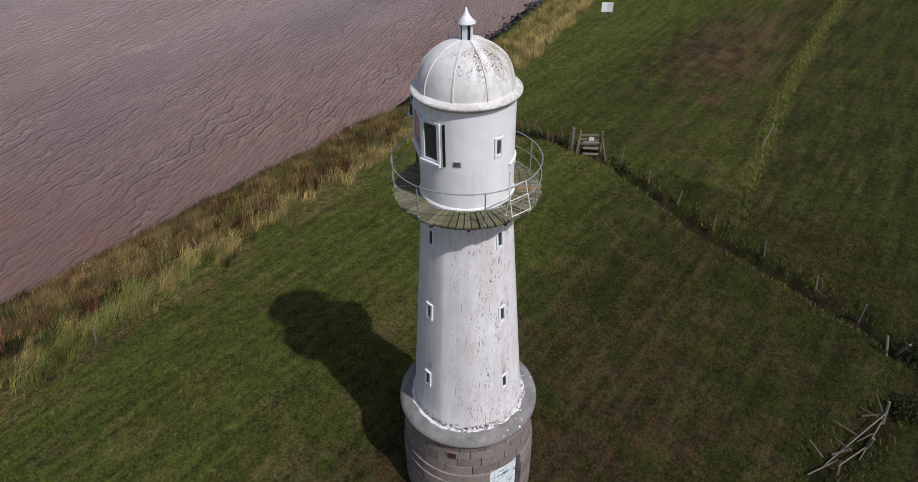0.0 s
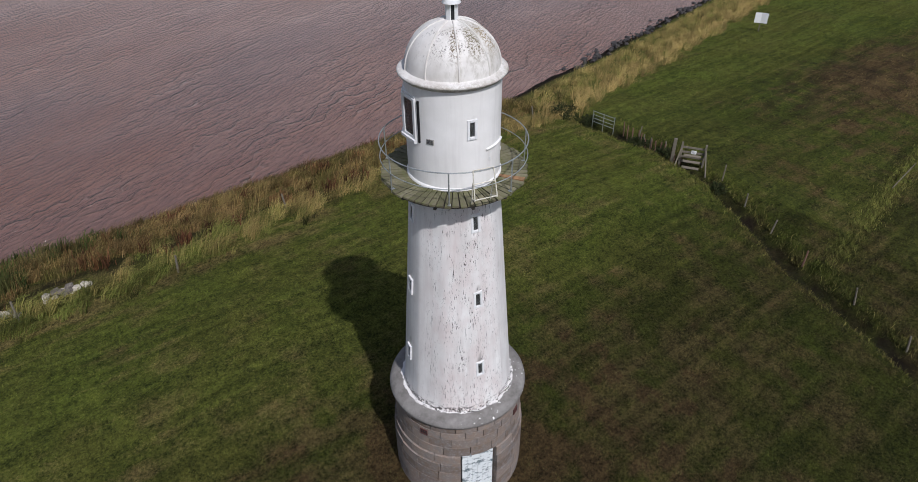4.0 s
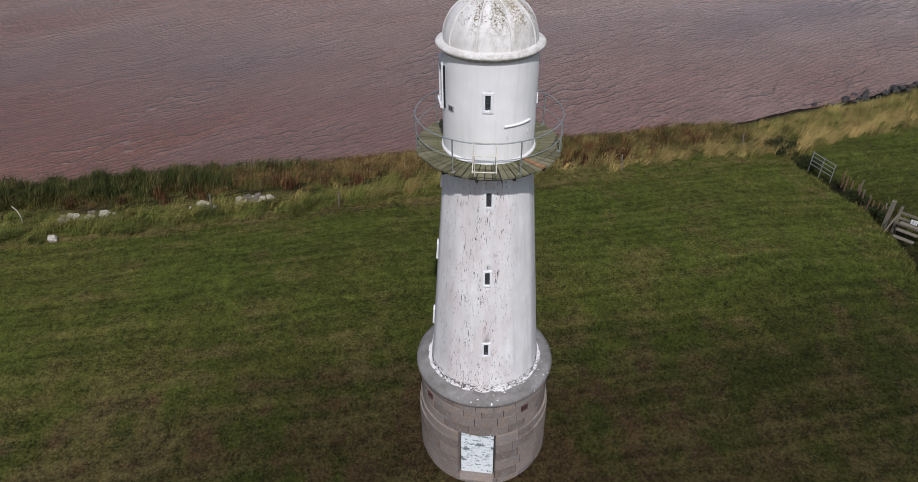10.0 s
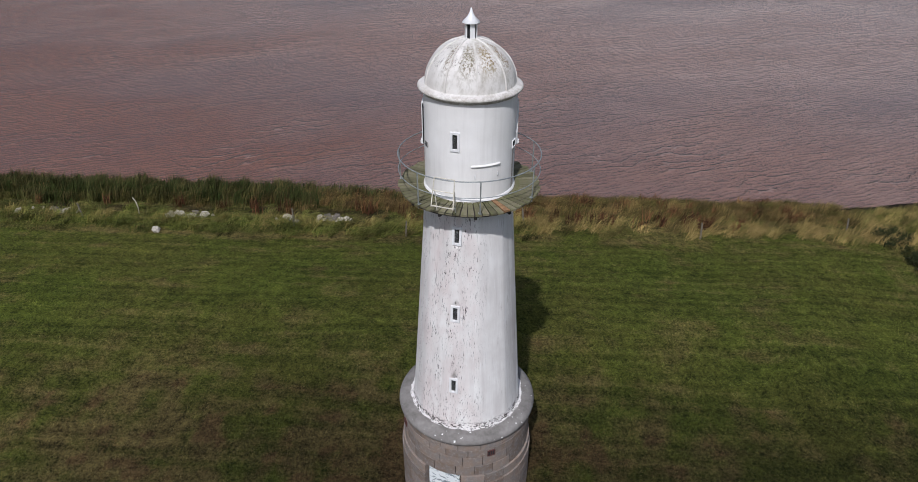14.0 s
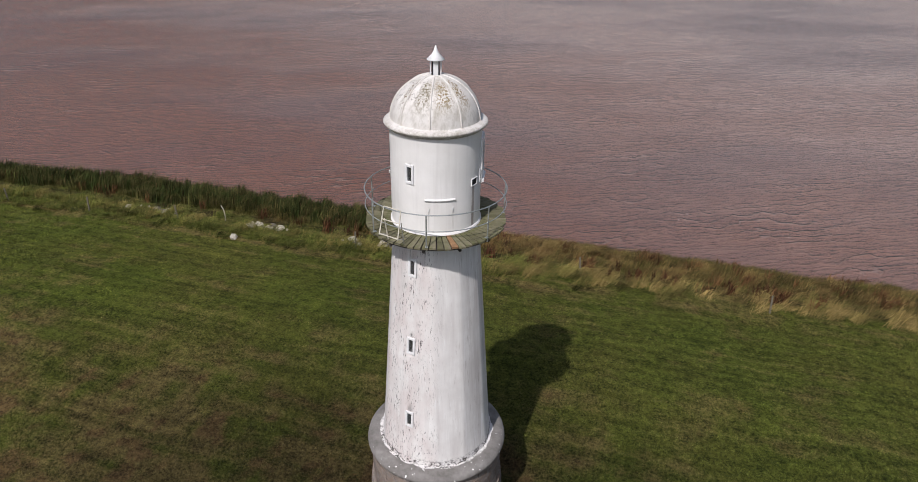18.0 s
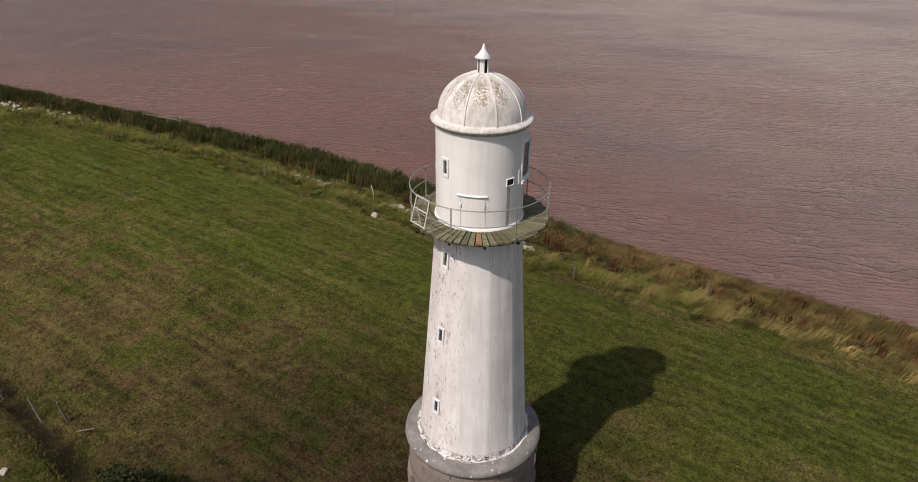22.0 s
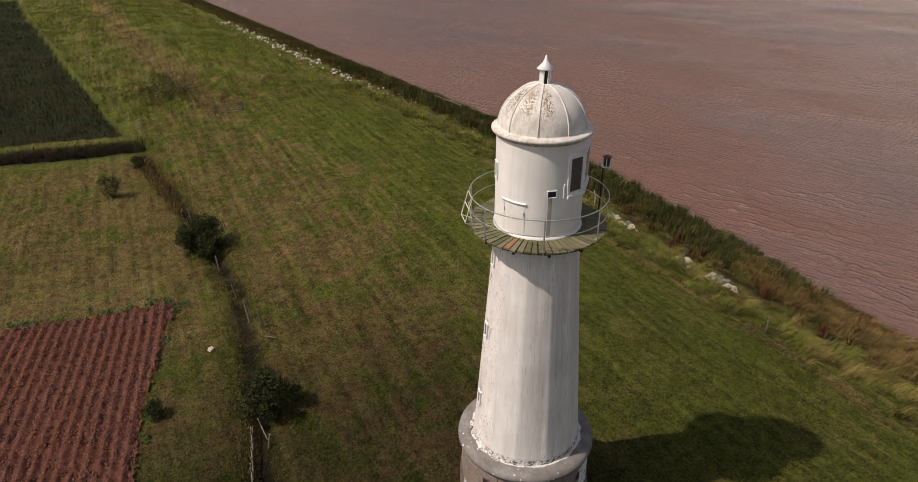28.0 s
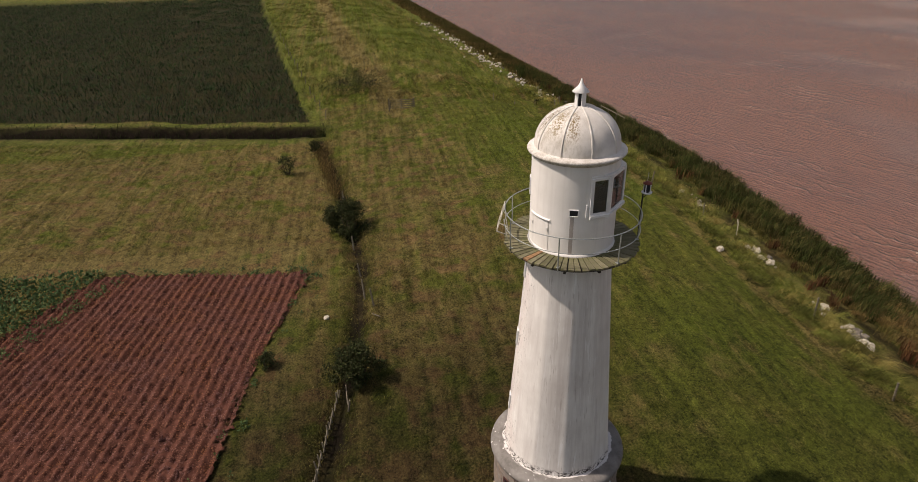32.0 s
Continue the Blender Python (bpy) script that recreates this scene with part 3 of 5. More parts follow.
def dryness(x, y):
    v = y - (np.interp(x, SHORE_X, SHORE_Y) - 27.5)
    d = np.interp(v, [-60, -30, -12, -6, -1, 2, 5, 8, 14, 16.5, 18, 26], [0.40, 0.42, 0.48, 0.68, 0.72, 0.60, 0.40, 0.22, 0.17, 0.24, 0.42, 0.6])
    west = np.clip((-48 - x) / 16, 0, 1)
    d = d * (1 - 0.62 * west) + 0.12 * west
    d = d + np.where((x > -48) & (x < -6) & (y < -8.5), 0.16 + 0.20 * (x < -20), 0)
    d = d - 0.12 * np.clip((-24 - x) / 12, 0, 1) * (1 - west)
    d = d - np.where(x > 24.5, 0.34, 0) - 0.25 * np.exp(-((x + 17) / 4) ** 2 - ((y + 10) / 2.5) ** 2) + 0.75 * np.exp(-((x - 47) / 14) ** 2 - ((y - 9) / 5.0) ** 2) + 0.3 * np.exp(-((x - 29) / 3.0) ** 2 - ((y - 6) / 3.0) ** 2)
    d = d + 1.0 * np.exp(-((line_gap(x, y, TRACK) + 0.3 * smooth_noise(x, y, 3, 21)) / 1.4) ** 2) - 0.3 * np.exp(-(line_gap(x, y, STRIP) / 1.3) ** 2)
    d = d + 0.40 * np.exp(-((x + 64) / 9) ** 2 - ((y - 5) / 3.5) ** 2)
    d = d - 0.26 * np.clip((x - 2) / 8, 0, 1) * (v < 6) * (x < 24.5)
    d = d + 0.35 * bare(x, y) + 0.35 * np.exp(-((v - 17.4) / 0.5) ** 2) * (x < 2)
    return d + 0.15 * smooth_noise(x, y, 9, 8) + (0.16 + 0.10 * (v < 4)) * smooth_noise(x, y, 2.6, 9) + (0.12 + 0.10 * (x < -6)) * smooth_noise(x * 0.12, y, 1.5, 10) + 0.12 * smooth_noise(x * 0.06, y, 0.5, 11)


def zone(x, y):
    """How pale the sward is: paler by the river and in the western fields, darker in front of the tower."""
    v = y - (np.interp(x, SHORE_X, SHORE_Y) - 27.5)
    north = np.clip((v - 1) / 6, 0, 1)
    z = 0.63 + (0.62 + 0.10 * np.clip(x / 6, 0, 1)) * north
    west = np.clip((-7 - x) / 12, 0, 1)
    z = z * (1 - west) + np.maximum(z, 1.42 + 0.16 * north) * west
    z = z + 0.10 * np.clip((-8.0 - y) / 1.5, 0, 1) * np.clip((-20 - x) / 3, 0, 1) * (x > -50)
    z = np.where(x > 24.5, 0.98 - 0.26 * np.clip((0.2 * (x - 30) - y) / 2, 0, 1) + 0.30 * np.clip((y - 11) / 5, 0, 1) + 0.14 * smooth_noise(x * 0.12, y - 0.06 * x, 1.6, 99), z)
    z = z + (0.30 * smooth_noise(x, y, 4.5, 82) + 0.15 * smooth_noise(x, y, 1.6, 80)) * np.clip((-54 - x) / 6, 0, 1)
    return np.clip(z * (1 + 0.10 * smooth_noise(x, y, 3.2, 86) + 0.13 * smooth_noise(x * 0.10, y, 1.2, 83)), 0.25, 1.8)


# ---- ground and river ----
def steps(lo, hi, fine_lo, fine_hi, fine):
    out = list(np.arange(fine_lo, fine_hi + 1e-6, fine))
    s, v = fine, fine_hi
    while v < hi:
        s *= 1.14
        v += s
        out.append(min(v, hi))
    s, v = fine, fine_lo
    while v > lo:
        s *= 1.14
        v -= s
        out.insert(0, max(v, lo))
    return np.array(out)


def build_ground():
    xs, ys = steps(-2400, 2400, -62, 45, 0.4), steps(-2400, 2400, -24, 31, 0.4)
    gx, gy = np.meshgrid(xs, ys)
    x, y = gx.ravel(), gy.ravel()
    z = land(x, y)
    w, h = len(xs), len(ys)
    i = (np.arange(h - 1)[:, None] * w + np.arange(w - 1)[None]).ravel()
    # both ditch lines: bare earth, blackened further for the hollow's shade
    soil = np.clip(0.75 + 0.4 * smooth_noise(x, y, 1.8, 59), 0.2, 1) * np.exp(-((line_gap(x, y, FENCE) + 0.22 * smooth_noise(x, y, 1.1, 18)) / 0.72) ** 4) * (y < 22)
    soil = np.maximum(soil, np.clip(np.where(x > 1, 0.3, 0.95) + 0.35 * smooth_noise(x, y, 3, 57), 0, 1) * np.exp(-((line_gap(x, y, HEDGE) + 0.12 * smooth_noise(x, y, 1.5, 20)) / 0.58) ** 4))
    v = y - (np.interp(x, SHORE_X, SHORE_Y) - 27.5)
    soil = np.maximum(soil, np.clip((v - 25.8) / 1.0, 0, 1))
    # dark gap between the grass bands, its shade laid in as soil
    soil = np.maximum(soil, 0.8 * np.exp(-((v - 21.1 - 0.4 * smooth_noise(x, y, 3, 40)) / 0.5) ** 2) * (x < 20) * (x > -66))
    # cross ditch: its shade is painted as black soil
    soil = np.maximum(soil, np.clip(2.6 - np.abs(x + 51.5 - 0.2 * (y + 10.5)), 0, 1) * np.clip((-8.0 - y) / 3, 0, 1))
    soil = np.maximum(soil, np.clip(0.32 * np.exp(-(((x - 47) / 13) ** 2 + ((y - 9) / 4.6) ** 2) ** 1.5) + 0.3 * smooth_noise(x, y, 3, 58) * (x > 34) * (x < 62) * (y > 3) * (y < 14), 0, 0.85))
    crop = (y < np.interp(x, [-175, -148, -92, -54], [-30, -26.4, -17.6, -11.2])) & (x < -55.2 + 0.2 * (y + 10.5)) & (x > -176) & (y > -112)
    soil = np.maximum(soil, 0.85 * crop)
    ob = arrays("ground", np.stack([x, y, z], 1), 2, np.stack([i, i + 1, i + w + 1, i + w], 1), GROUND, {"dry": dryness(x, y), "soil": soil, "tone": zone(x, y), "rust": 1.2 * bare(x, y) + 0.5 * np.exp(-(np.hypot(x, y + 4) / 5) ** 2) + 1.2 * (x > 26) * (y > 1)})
    ob.data.polygons.foreach_set("use_smooth", [True] * len(ob.data.polygons))
    tagged(ob, "rough mown grass flood bank beside a river", "ground", kind="structure")


def build_water():
    bm = bmesh.new()
    x0, x1, y0, y1 = -2400, 2400, -300, 2400
    vs = [bm.verts.new((x, y, 0)) for x, y in ((x0, y0), (x1, y0), (x1, y1), (x0, y1))]
    bm.faces.new(vs)
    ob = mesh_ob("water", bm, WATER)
    ob.location.z = WATER_Z
    tagged(ob, "brown silty tidal river with small wind waves", "river", kind="structure")


build_ground()
build_water()


# ---- the lighthouse ----
def shaft_r(z):
    return 1.70 - (z - 4.9) * 0.0715 + max(0.0, 5.15 - z) * 0.10


def lantern_r(z):
    return 1.175


DECK_Z = 12.40
SLITS = [(258.4, 6.50), (258.4, 9.00), (258.4, 11.40), (168.7, 6.50), (168.7, 9.00), (168.7, 11.40)]
tower = thing("lighthouse", "round white-painted lighthouse tower with flaking paint on a stone base", "lighthouse")


def window_slit(deg, r, lo, hi, halfw, lean, parent):
    """A white frame round a narrow slit with a dark pane set back in it."""
    mid = (lo + hi) / 2
    m = Matrix.Rotation(radians(deg), 4, "Z") @ Matrix.Translation((r, 0, mid)) @ Matrix.Rotation(lean, 4, "Y")
    h, b = (hi - lo) / 2, 0.066
    bm = bmesh.new()
    for sy in (-1, 1):
        add_box(bm, 0.05, b, 2 * h + 2 * b, m @ Matrix.Translation((0.0, sy * (halfw + b / 2), 0)), 0.006)
    for sz in (-1, 1):
        add_box(bm, 0.054, 2 * halfw - 0.002, b, m @ Matrix.Translation((0.002, 0, sz * (h + b / 2))), 0.006)
    win = part("window", bm, TRIM, parent, "narrow slit window in a white surround")
    part("pane", box(0.012, 2 * halfw + 0.03, 2 * h + 0.03, m @ Matrix.Translation((-0.022, 0, 0))), GLASS, win)
    return win


def build_tower():
    holes = [(c, 0.065 / shaft_r(z) * 57.3, z - 0.20, z + 0.20) for c, z in SLITS]
    part("tower_wall", round_wall(shaft_r, 4.80, 12.34, 0.25, holes, 120, 16, 0.5), PAINT, tower, "tapering white tower wall with flaked and stained paint", True)
    for c, z in SLITS:
        window_slit(c, shaft_r(z) + 0.0, z - 0.20, z + 0.20, 0.065, -0.0714, tower)
    part("inner_floor", lathe([(0.0, 12.30), (1.16, 12.30)], 48), DARK, tower)
    # moulded band on top of the stone base
    part("band", lathe([(1.62, 4.90), (1.80, 4.93), (1.96, 4.915), (2.10, 4.87), (2.18, 4.79), (2.195, 4.72), (2.165, 4.65), (2.10, 4.615), (1.80, 4.60)], 120), BAND, tower, "rounded grey stone band with bird droppings", True)
    part("core", lathe([(1.74, 0.0), (1.74, 4.62)], 64), MORTAR, tower)


def build_lantern():
    bay_lo, bay_hi = 13.60, 14.62
    holes = [(255.0, 3.1, 13.80, 14.17), (94.0, 88.0, bay_lo, bay_hi)]
    lan = part("lantern_wall", round_wall(lantern_r, DECK_Z - 0.12, 15.02, 0.14, holes, 90, 8), LANTERN, tower, "smooth white cylindrical lantern room", True)
    window_slit(255.0, 1.18, 13.80, 14.17, 0.062, 0.0, lan)
    part("skirt", lathe([(1.17, 12.47), (1.205, 12.45), (1.215, 12.402)], 72), LANTERN, lan, "", True)
    # roof rim and dome
    part("roof_rim", lathe([(1.165, 14.93), (1.195, 14.93), (1.20, 14.965), (1.25, 14.985), (1.30, 15.02), (1.312, 15.045), (1.308, 15.085), (1.27, 15.10), (1.20, 15.125), (1.08, 15.16)], 96), DOME, tower, "rounded white roof rim", True)
    prof = []
    for k in range(19):
        a = k / 18 * math.pi / 2 * 0.93
        prof.append((1.135 * math.cos(a), 15.13 + 1.07 * math.sin(a)))
    dome = part("dome", lathe(prof, 90), DOME, tower, "white domed roof with dark weather stains", True)
    for k in range(9):
        bm = bmesh.new()
        pts = []
        for j in range(15):
            a = j / 14 * math.pi / 2 * 0.90
            pts.append((1.135 * math.cos(a), 15.13 + 1.07 * math.sin(a), a))
        rows = []
        for r, z, a in pts:
            nr, nz = math.cos(a), math.sin(a)
            w = 0.024
            rows.append([bm.verts.new((r + o * nr, s * w * (0.55 if o > 0 else 1.0), z + o * nz)) for s, o in ((-1, -0.01), (-1, 0.022), (1, 0.022), (1, -0.01))])
        for a, b in zip(rows, rows[1:]):
            for i in range(3):
                bm.faces.new((a[i], a[i + 1], b[i + 1], b[i]))
        rib = part("rib", bm, DOME, dome)
        rib.matrix_basis = Matrix.Rotation(radians(1 + 40 * k), 4, "Z")
    # ventilator on top of the dome
    cap = part("ventilator", lathe([(0.23, 16.12), (0.22, 16.17), (0.145, 16.185)], 32), TRIM, tower, "small white roof ventilator with a pointed cap", True)
    for k in range(4):
        bm = box(0.03, 0.12, 0.38, Matrix.Translation((0.125, 0, 16.37)), 0.004)
        post = part("post", bm, TRIM, cap)
        post.matrix_basis = Matrix.Rotation(radians(20 + 90 * k), 4, "Z")
    part("core", lathe([(0.095, 16.15), (0.095, 16.55)], 16), DARK, cap)
    part("cone", lathe([(0.10, 16.535), (0.215, 16.54), (0.22, 16.555), (0.085, 16.69), (0.045, 16.77), (0.012, 16.875), (0.0, 16.88)], 24), TRIM, cap, "", True)
    build_bay(bay_lo, bay_hi)
    # fittings on the wall
    plate = part("vent_plate", box(0.025, 0.19, 0.135, Matrix.Rotation(radians(205.8), 4, "Z") @ Matrix.Translation((1.18, 0, 13.66)), 0.005), GREYV, lan, "small grey vent plate")
    for k in range(4):
        part("slot", box(0.006, 0.15, 0.012, Matrix.Rotation(radians(205.8), 4, "Z") @ Matrix.Translation((1.194, 0, 13.62 + 0.027 * k))), DARK, plate)
    m = Matrix.Rotation(radians(342.7), 4, "Z") @ Matrix.Translation((1.175, 0, 13.675))
    bm = bmesh.new()
    for sy in (-1, 1):
        add_box(bm, 0.03, 0.022, 0.20, m @ Matrix.Translation((0.006, sy * 0.115, 0)), 0.004)
    for sz in (-1, 1):
        add_box(bm, 0.03, 0.208, 0.022, m @ Matrix.Translation((0.006, 0, sz * 0.089)), 0.004)
    vent = part("wall_vent", bm, TRIM, lan, "open rectangular vent in a white frame")
    # dark sheet on the uncut wall, coloured as the vent's inner shade
    part("opening", box(0.01, 0.205, 0.155, m @ Matrix.Translation((0.0, 0, 0))), DARK, vent)
    part("stain", lathe([(1.1775, 12.45), (1.1775, 13.57)], 3, 338.5, 343.5), m_plain("rust_wash", (0.40, 0.36, 0.33), 0.7, 0, 5, 0.15), lan, "grey run-off streak below the vent", True)
    # little hatch door with a drip ledge
    hatch = part("hatch", lathe([(1.172, 12.46), (1.1785, 12.461), (1.1785, 13.30), (1.172, 13.301)], 14, 279.2, 308.8), LANTERN, lan, "low white hatch door flush with the wall")
    for d in (278.4, 309.6):
        part("jamb", lathe([(1.17, 12.46), (1.187, 12.461), (1.187, 13.32), (1.17, 13.321)], 1, d - 0.6, d + 0.6), LANTERN, hatch)
    part("drip_ledge", lathe([(1.17, 13.345), (1.215, 13.35), (1.218, 13.372), (1.17, 13.395)], 16, 274.6, 312.0), LANTERN, lan, "", True)
    for d in (279.4, 308.6):
        part("hinge", box(0.02, 0.03, 0.09, Matrix.Rotation(radians(d), 4, "Z") @ Matrix.Translation((1.20, 0, 13.1)), 0.003), TRIM, hatch)


def build_bay(lo, hi):
    """The faceted window that looks over the water."""
    degs, rad = [2.0, 28.0, 72.0, 116.0, 160.0, 186.0], [1.20, 1.255, 1.305, 1.295, 1.24, 1.195]
    bay = part("bay_window", bmesh.new(), TRIM, tower, "white-framed faceted bay window facing the river")
    pts = [polar(d, r) for d, r in zip(degs, rad)]
    for a, b in zip(pts, pts[1:]):
        mid, d = (a + b) / 2, b - a
        yaw = math.atan2(d.y, d.x)
        m = Matrix.Translation((mid.x, mid.y, (lo + hi) / 2)) @ Matrix.Rotation(yaw, 4, "Z")
        ln, h = d.length, hi - lo
        fr = bmesh.new()
        for s in (-1, 1):
            add_box(fr, 0.09, 0.06, h, m @ Matrix.Translation((s * (ln / 2 - 0.04), 0, 0)), 0.005)
            add_box(fr, ln - 0.182, 0.055, 0.075, m @ Matrix.Translation((0, 0, s * (h / 2 - 0.03))), 0.005)
        leaf = part("window_frame", fr, TRIM, bay)
        part("pane", box(ln - 0.13, 0.012, h - 0.11, m), GLASS, leaf)
    for name, z0, z1, grow in (("window_sill", lo - 0.10, lo, 0.075), ("window_head", hi, hi + 0.06, 0.015)):
        bm = bmesh.new()
        loops = []
        for z, g in ((z0, grow * 0.3), (z0 + 0.35 * (z1 - z0), grow), (z1, grow)):
            outer = [bm.verts.new((p * ((p.length + g) / p.length)).to_tuple()[:2] + (z,)) for p in pts]
            inner = [bm.verts.new(polar(d, 1.10, z)) for d in degs]
            loops.append((outer, inner))
        for (o0, i0), (o1, i1) in zip(loops, loops[1:]):
            for k in range(5):
                bm.faces.new((o0[k], o0[k + 1], o1[k + 1], o1[k]))
            bm.faces.new((i0[0], o0[0], o1[0], i1[0]))
            bm.faces.new((o0[5], i0[5], i1[5], o1[5]))
        for k in range(5):
            bm.faces.new((loops[-1][0][k], loops[-1][0][k + 1], loops[-1][1][k + 1], loops[-1][1][k]))
            bm.faces.new((loops[0][0][k + 1], loops[0][0][k], loops[0][1][k], loops[0][1][k + 1]))
        part(name, bm, TRIM, bay)
    for d, w in ((190.6, 0.065), (358.6, 0.05)):
        m = Matrix.Rotation(radians(d), 4, "Z") @ Matrix.Translation((1.18, 0, 14.08))
        part("shutter_slot", box(0.05, w, 1.06 if d < 200 else 0.40, m @ Matrix.Translation((0, 0, 0 if d < 200 else -0.36)), 0.01), BLACKM if d < 200 else TRIM, bay, "dark gap beside the window" if d < 200 else "white latch plate")
    part("lamp_table", lathe([(0.0, 13.3), (0.35, 13.3), (0.35, 12.5)], 24), DARK, bay)


def build_gallery():
    deck = part("gallery", lathe([(1.17, 12.30), (1.83, 12.30), (1.835, 12.345), (1.17, 12.345)], 90), MORTAR, tower, "round timber gallery deck with a steel rail")
    n = 63
    step = 360 / n
    made = []
    for k in range(3):
        bm = bmesh.new()
        half = step / 2 * (0.86 - 0.03 * k)
        r1 = 1.885 + 0.02 * (k - 1)
        vs = []
        for z in (12.35, DECK_Z):
            for r, s in ((1.17, -1), (r1, -1), (r1, 1), (1.17, 1)):
                vs.append(bm.verts.new(polar(s * half, r, z)))
        for f in ((3, 2, 1, 0), (4, 5, 6, 7), (0, 1, 5, 4), (1, 2, 6, 5), (2, 3, 7, 6), (3, 0, 4, 7)):
            bm.faces.new([vs[i] for i in f])
        me = bpy.data.meshes.new("deck_board")
        bm.to_mesh(me)
        bm.free()
        me.materials.append(BOARD)
        made.append(me)
    rng = random.Random(4)
    new_board = m_plain("raw_repair_board", (0.26, 0.15, 0.075), 0.8, 0, 9, 0.3, 0.3)
    for k in range(n):
        me = made[rng.randrange(3)]
        if k == 53:
            me = made[0].copy()
            me.materials.clear()
            me.materials.append(new_board)
        share("deck_board", me, deck, Matrix.Translation((0, 0, rng.uniform(-0.006, 0.008))) @ Matrix.Rotation(radians(k * step + rng.uniform(-0.25, 0.25)), 4, "Z"))
    for k in range(12):
        part("bracket", box(0.58, 0.07, 0.10, Matrix.Rotation(radians(30 * k + 8), 4, "Z") @ Matrix.Translation((1.50, 0, 12.25)), 0.01), MORTAR, deck)
    rail = part("railing", ring_tube(1.868, 13.28, 0.016), STEEL, deck, "thin galvanised steel gallery rail")
    part("mid_rail", ring_tube(1.868, 12.85, 0.012), STEEL, rail)
    for k in range(7):
        d = 281 + 360 / 7 * k
        post = part("rail_post", rod(polar(d, 1.852, 12.30), polar(d, 1.868, 13.28), 0.018), STEEL, rail)
        part("foot_plate", box(0.09, 0.07, 0.012, Matrix.Rotation(radians(d), 4, "Z") @ Matrix.Translation((1.83, 0, DECK_Z + 0.012))), STEEL, post)


def course(z0, z1, r0, r1, edges, parent, skip=None):
    """One ring of curved ashlar blocks; edges are the joints in degrees."""
    rng = random.Random(int(z0 * 100))
    for a, b in zip(edges, edges[1:]):
        g = 0.010 / r1 * 57.3
        a2, b2, off = a + g, b - g, rng.uniform(-0.005, 0.005)
        bm = bmesh.new()
        n = max(2, int((b2 - a2) / 6) + 1)
        c = 0.004
        prof = [(r0, z0 + 0.007), (r1 + off - c, z0 + 0.007), (r1 + off, z0 + 0.007 + c), (r1 + off, z1 - 0.007 - c), (r1 + off - c, z1 - 0.007), (r0, z1 - 0.007)]
        lathe(prof, n, a2, b2, bm)
        vs = list(bm.verts)
        m = n + 1
        for i in (0, n):
            ring = [vs[j * m + i] for j in range(len(prof))]
            bm.faces.new(ring if i else ring[::-1])
        part("stone", bm, STONE, parent)


DOOR_DEG, DOOR_HALF = 251.7, 16.3


def build_base():
    base = part("base_wall", lathe([(1.76, 0.1), (1.76, 0.3)], 48), MORTAR, tower, "coursed ashlar stone base of the tower")
    rows = [(0.15, 0.62), (0.62, 1.12), (1.12, 1.58), (1.58, 2.02), (2.02, 2.46), (2.46, 2.86), (2.86, 3.22), (3.22, 3.62), (3.62, 4.02), (4.02, 4.32), (4.32, 4.62)]
    rng = random.Random(9)
    for k, (z0, z1) in enumerate(rows):
        r1 = 2.17 if z1 < 2.9 else (2.13 if z1 < 3.3 else 2.075)
        start = DOOR_DEG + (DOOR_HALF if 1.1 < z0 < 3.2 else rng.uniform(0, 20))
        span = 360 - (2 * DOOR_HALF if 1.1 < z0 < 3.2 else 0)
        n = 17 if span < 350 else 18
        w = [rng.uniform(0.75, 1.25) for _ in range(n)]
        cum = np.concatenate([[0], np.cumsum(w)]) / sum(w) * span
        course(z0, z1, 1.75, r1, [start + c for c in cum], base)
    # door set back between the stones
    m = Matrix.Rotation(radians(DOOR_DEG), 4, "Z") @ Matrix.Translation((1.90, 0, 2.17))
    door = part("door", box(0.05, 1.05, 2.02, m, 0.006), DOOR, tower, "weathered white plank door with peeling paint")
    for k in range(6):
        part("plank", box(0.012, 0.165, 1.98, m @ Matrix.Translation((0.028, -0.435 + 0.174 * k, 0)), 0.003), DOOR, door)
    part("door_step", box(0.50, 1.12, 0.10, m @ Matrix.Translation((0.08, 0, -1.065)), 0.02), STONE, tower)
    m = Matrix.Rotation(radians(32), 4, "Z") @ Matrix.Translation((2.06, 0, 3.9))
    part("notice_board", box(0.08, 0.60, 0.95, m, 0.008), DOOR, tower, "white painted board on the stone base")
    for d in (203.0, 294.4, 24.0, 114.0):
        m = Matrix.Rotation(radians(d), 4, "Z") @ Matrix.Translation((2.078, 0, 4.13))
        bm = bmesh.new()
        for k in range(4):
            add_box(bm, 0.03, 0.025, 0.20, m @ Matrix.Translation((0.012, -0.1125 + 0.075 * k, 0)))
        for s in (-1, 1):
            add_box(bm, 0.034, 0.25, 0.022, m @ Matrix.Translation((0.012, 0, s * 0.10)))
        vent = part("air_grating", bm, GRATE, tower, "small rusty red air grating")
        # dark box behind the bars gives the shade of a hollow
        part("recess", box(0.02, 0.24, 0.20, m), DARK, vent)


build_tower()
build_lantern()
build_gallery()
build_base()


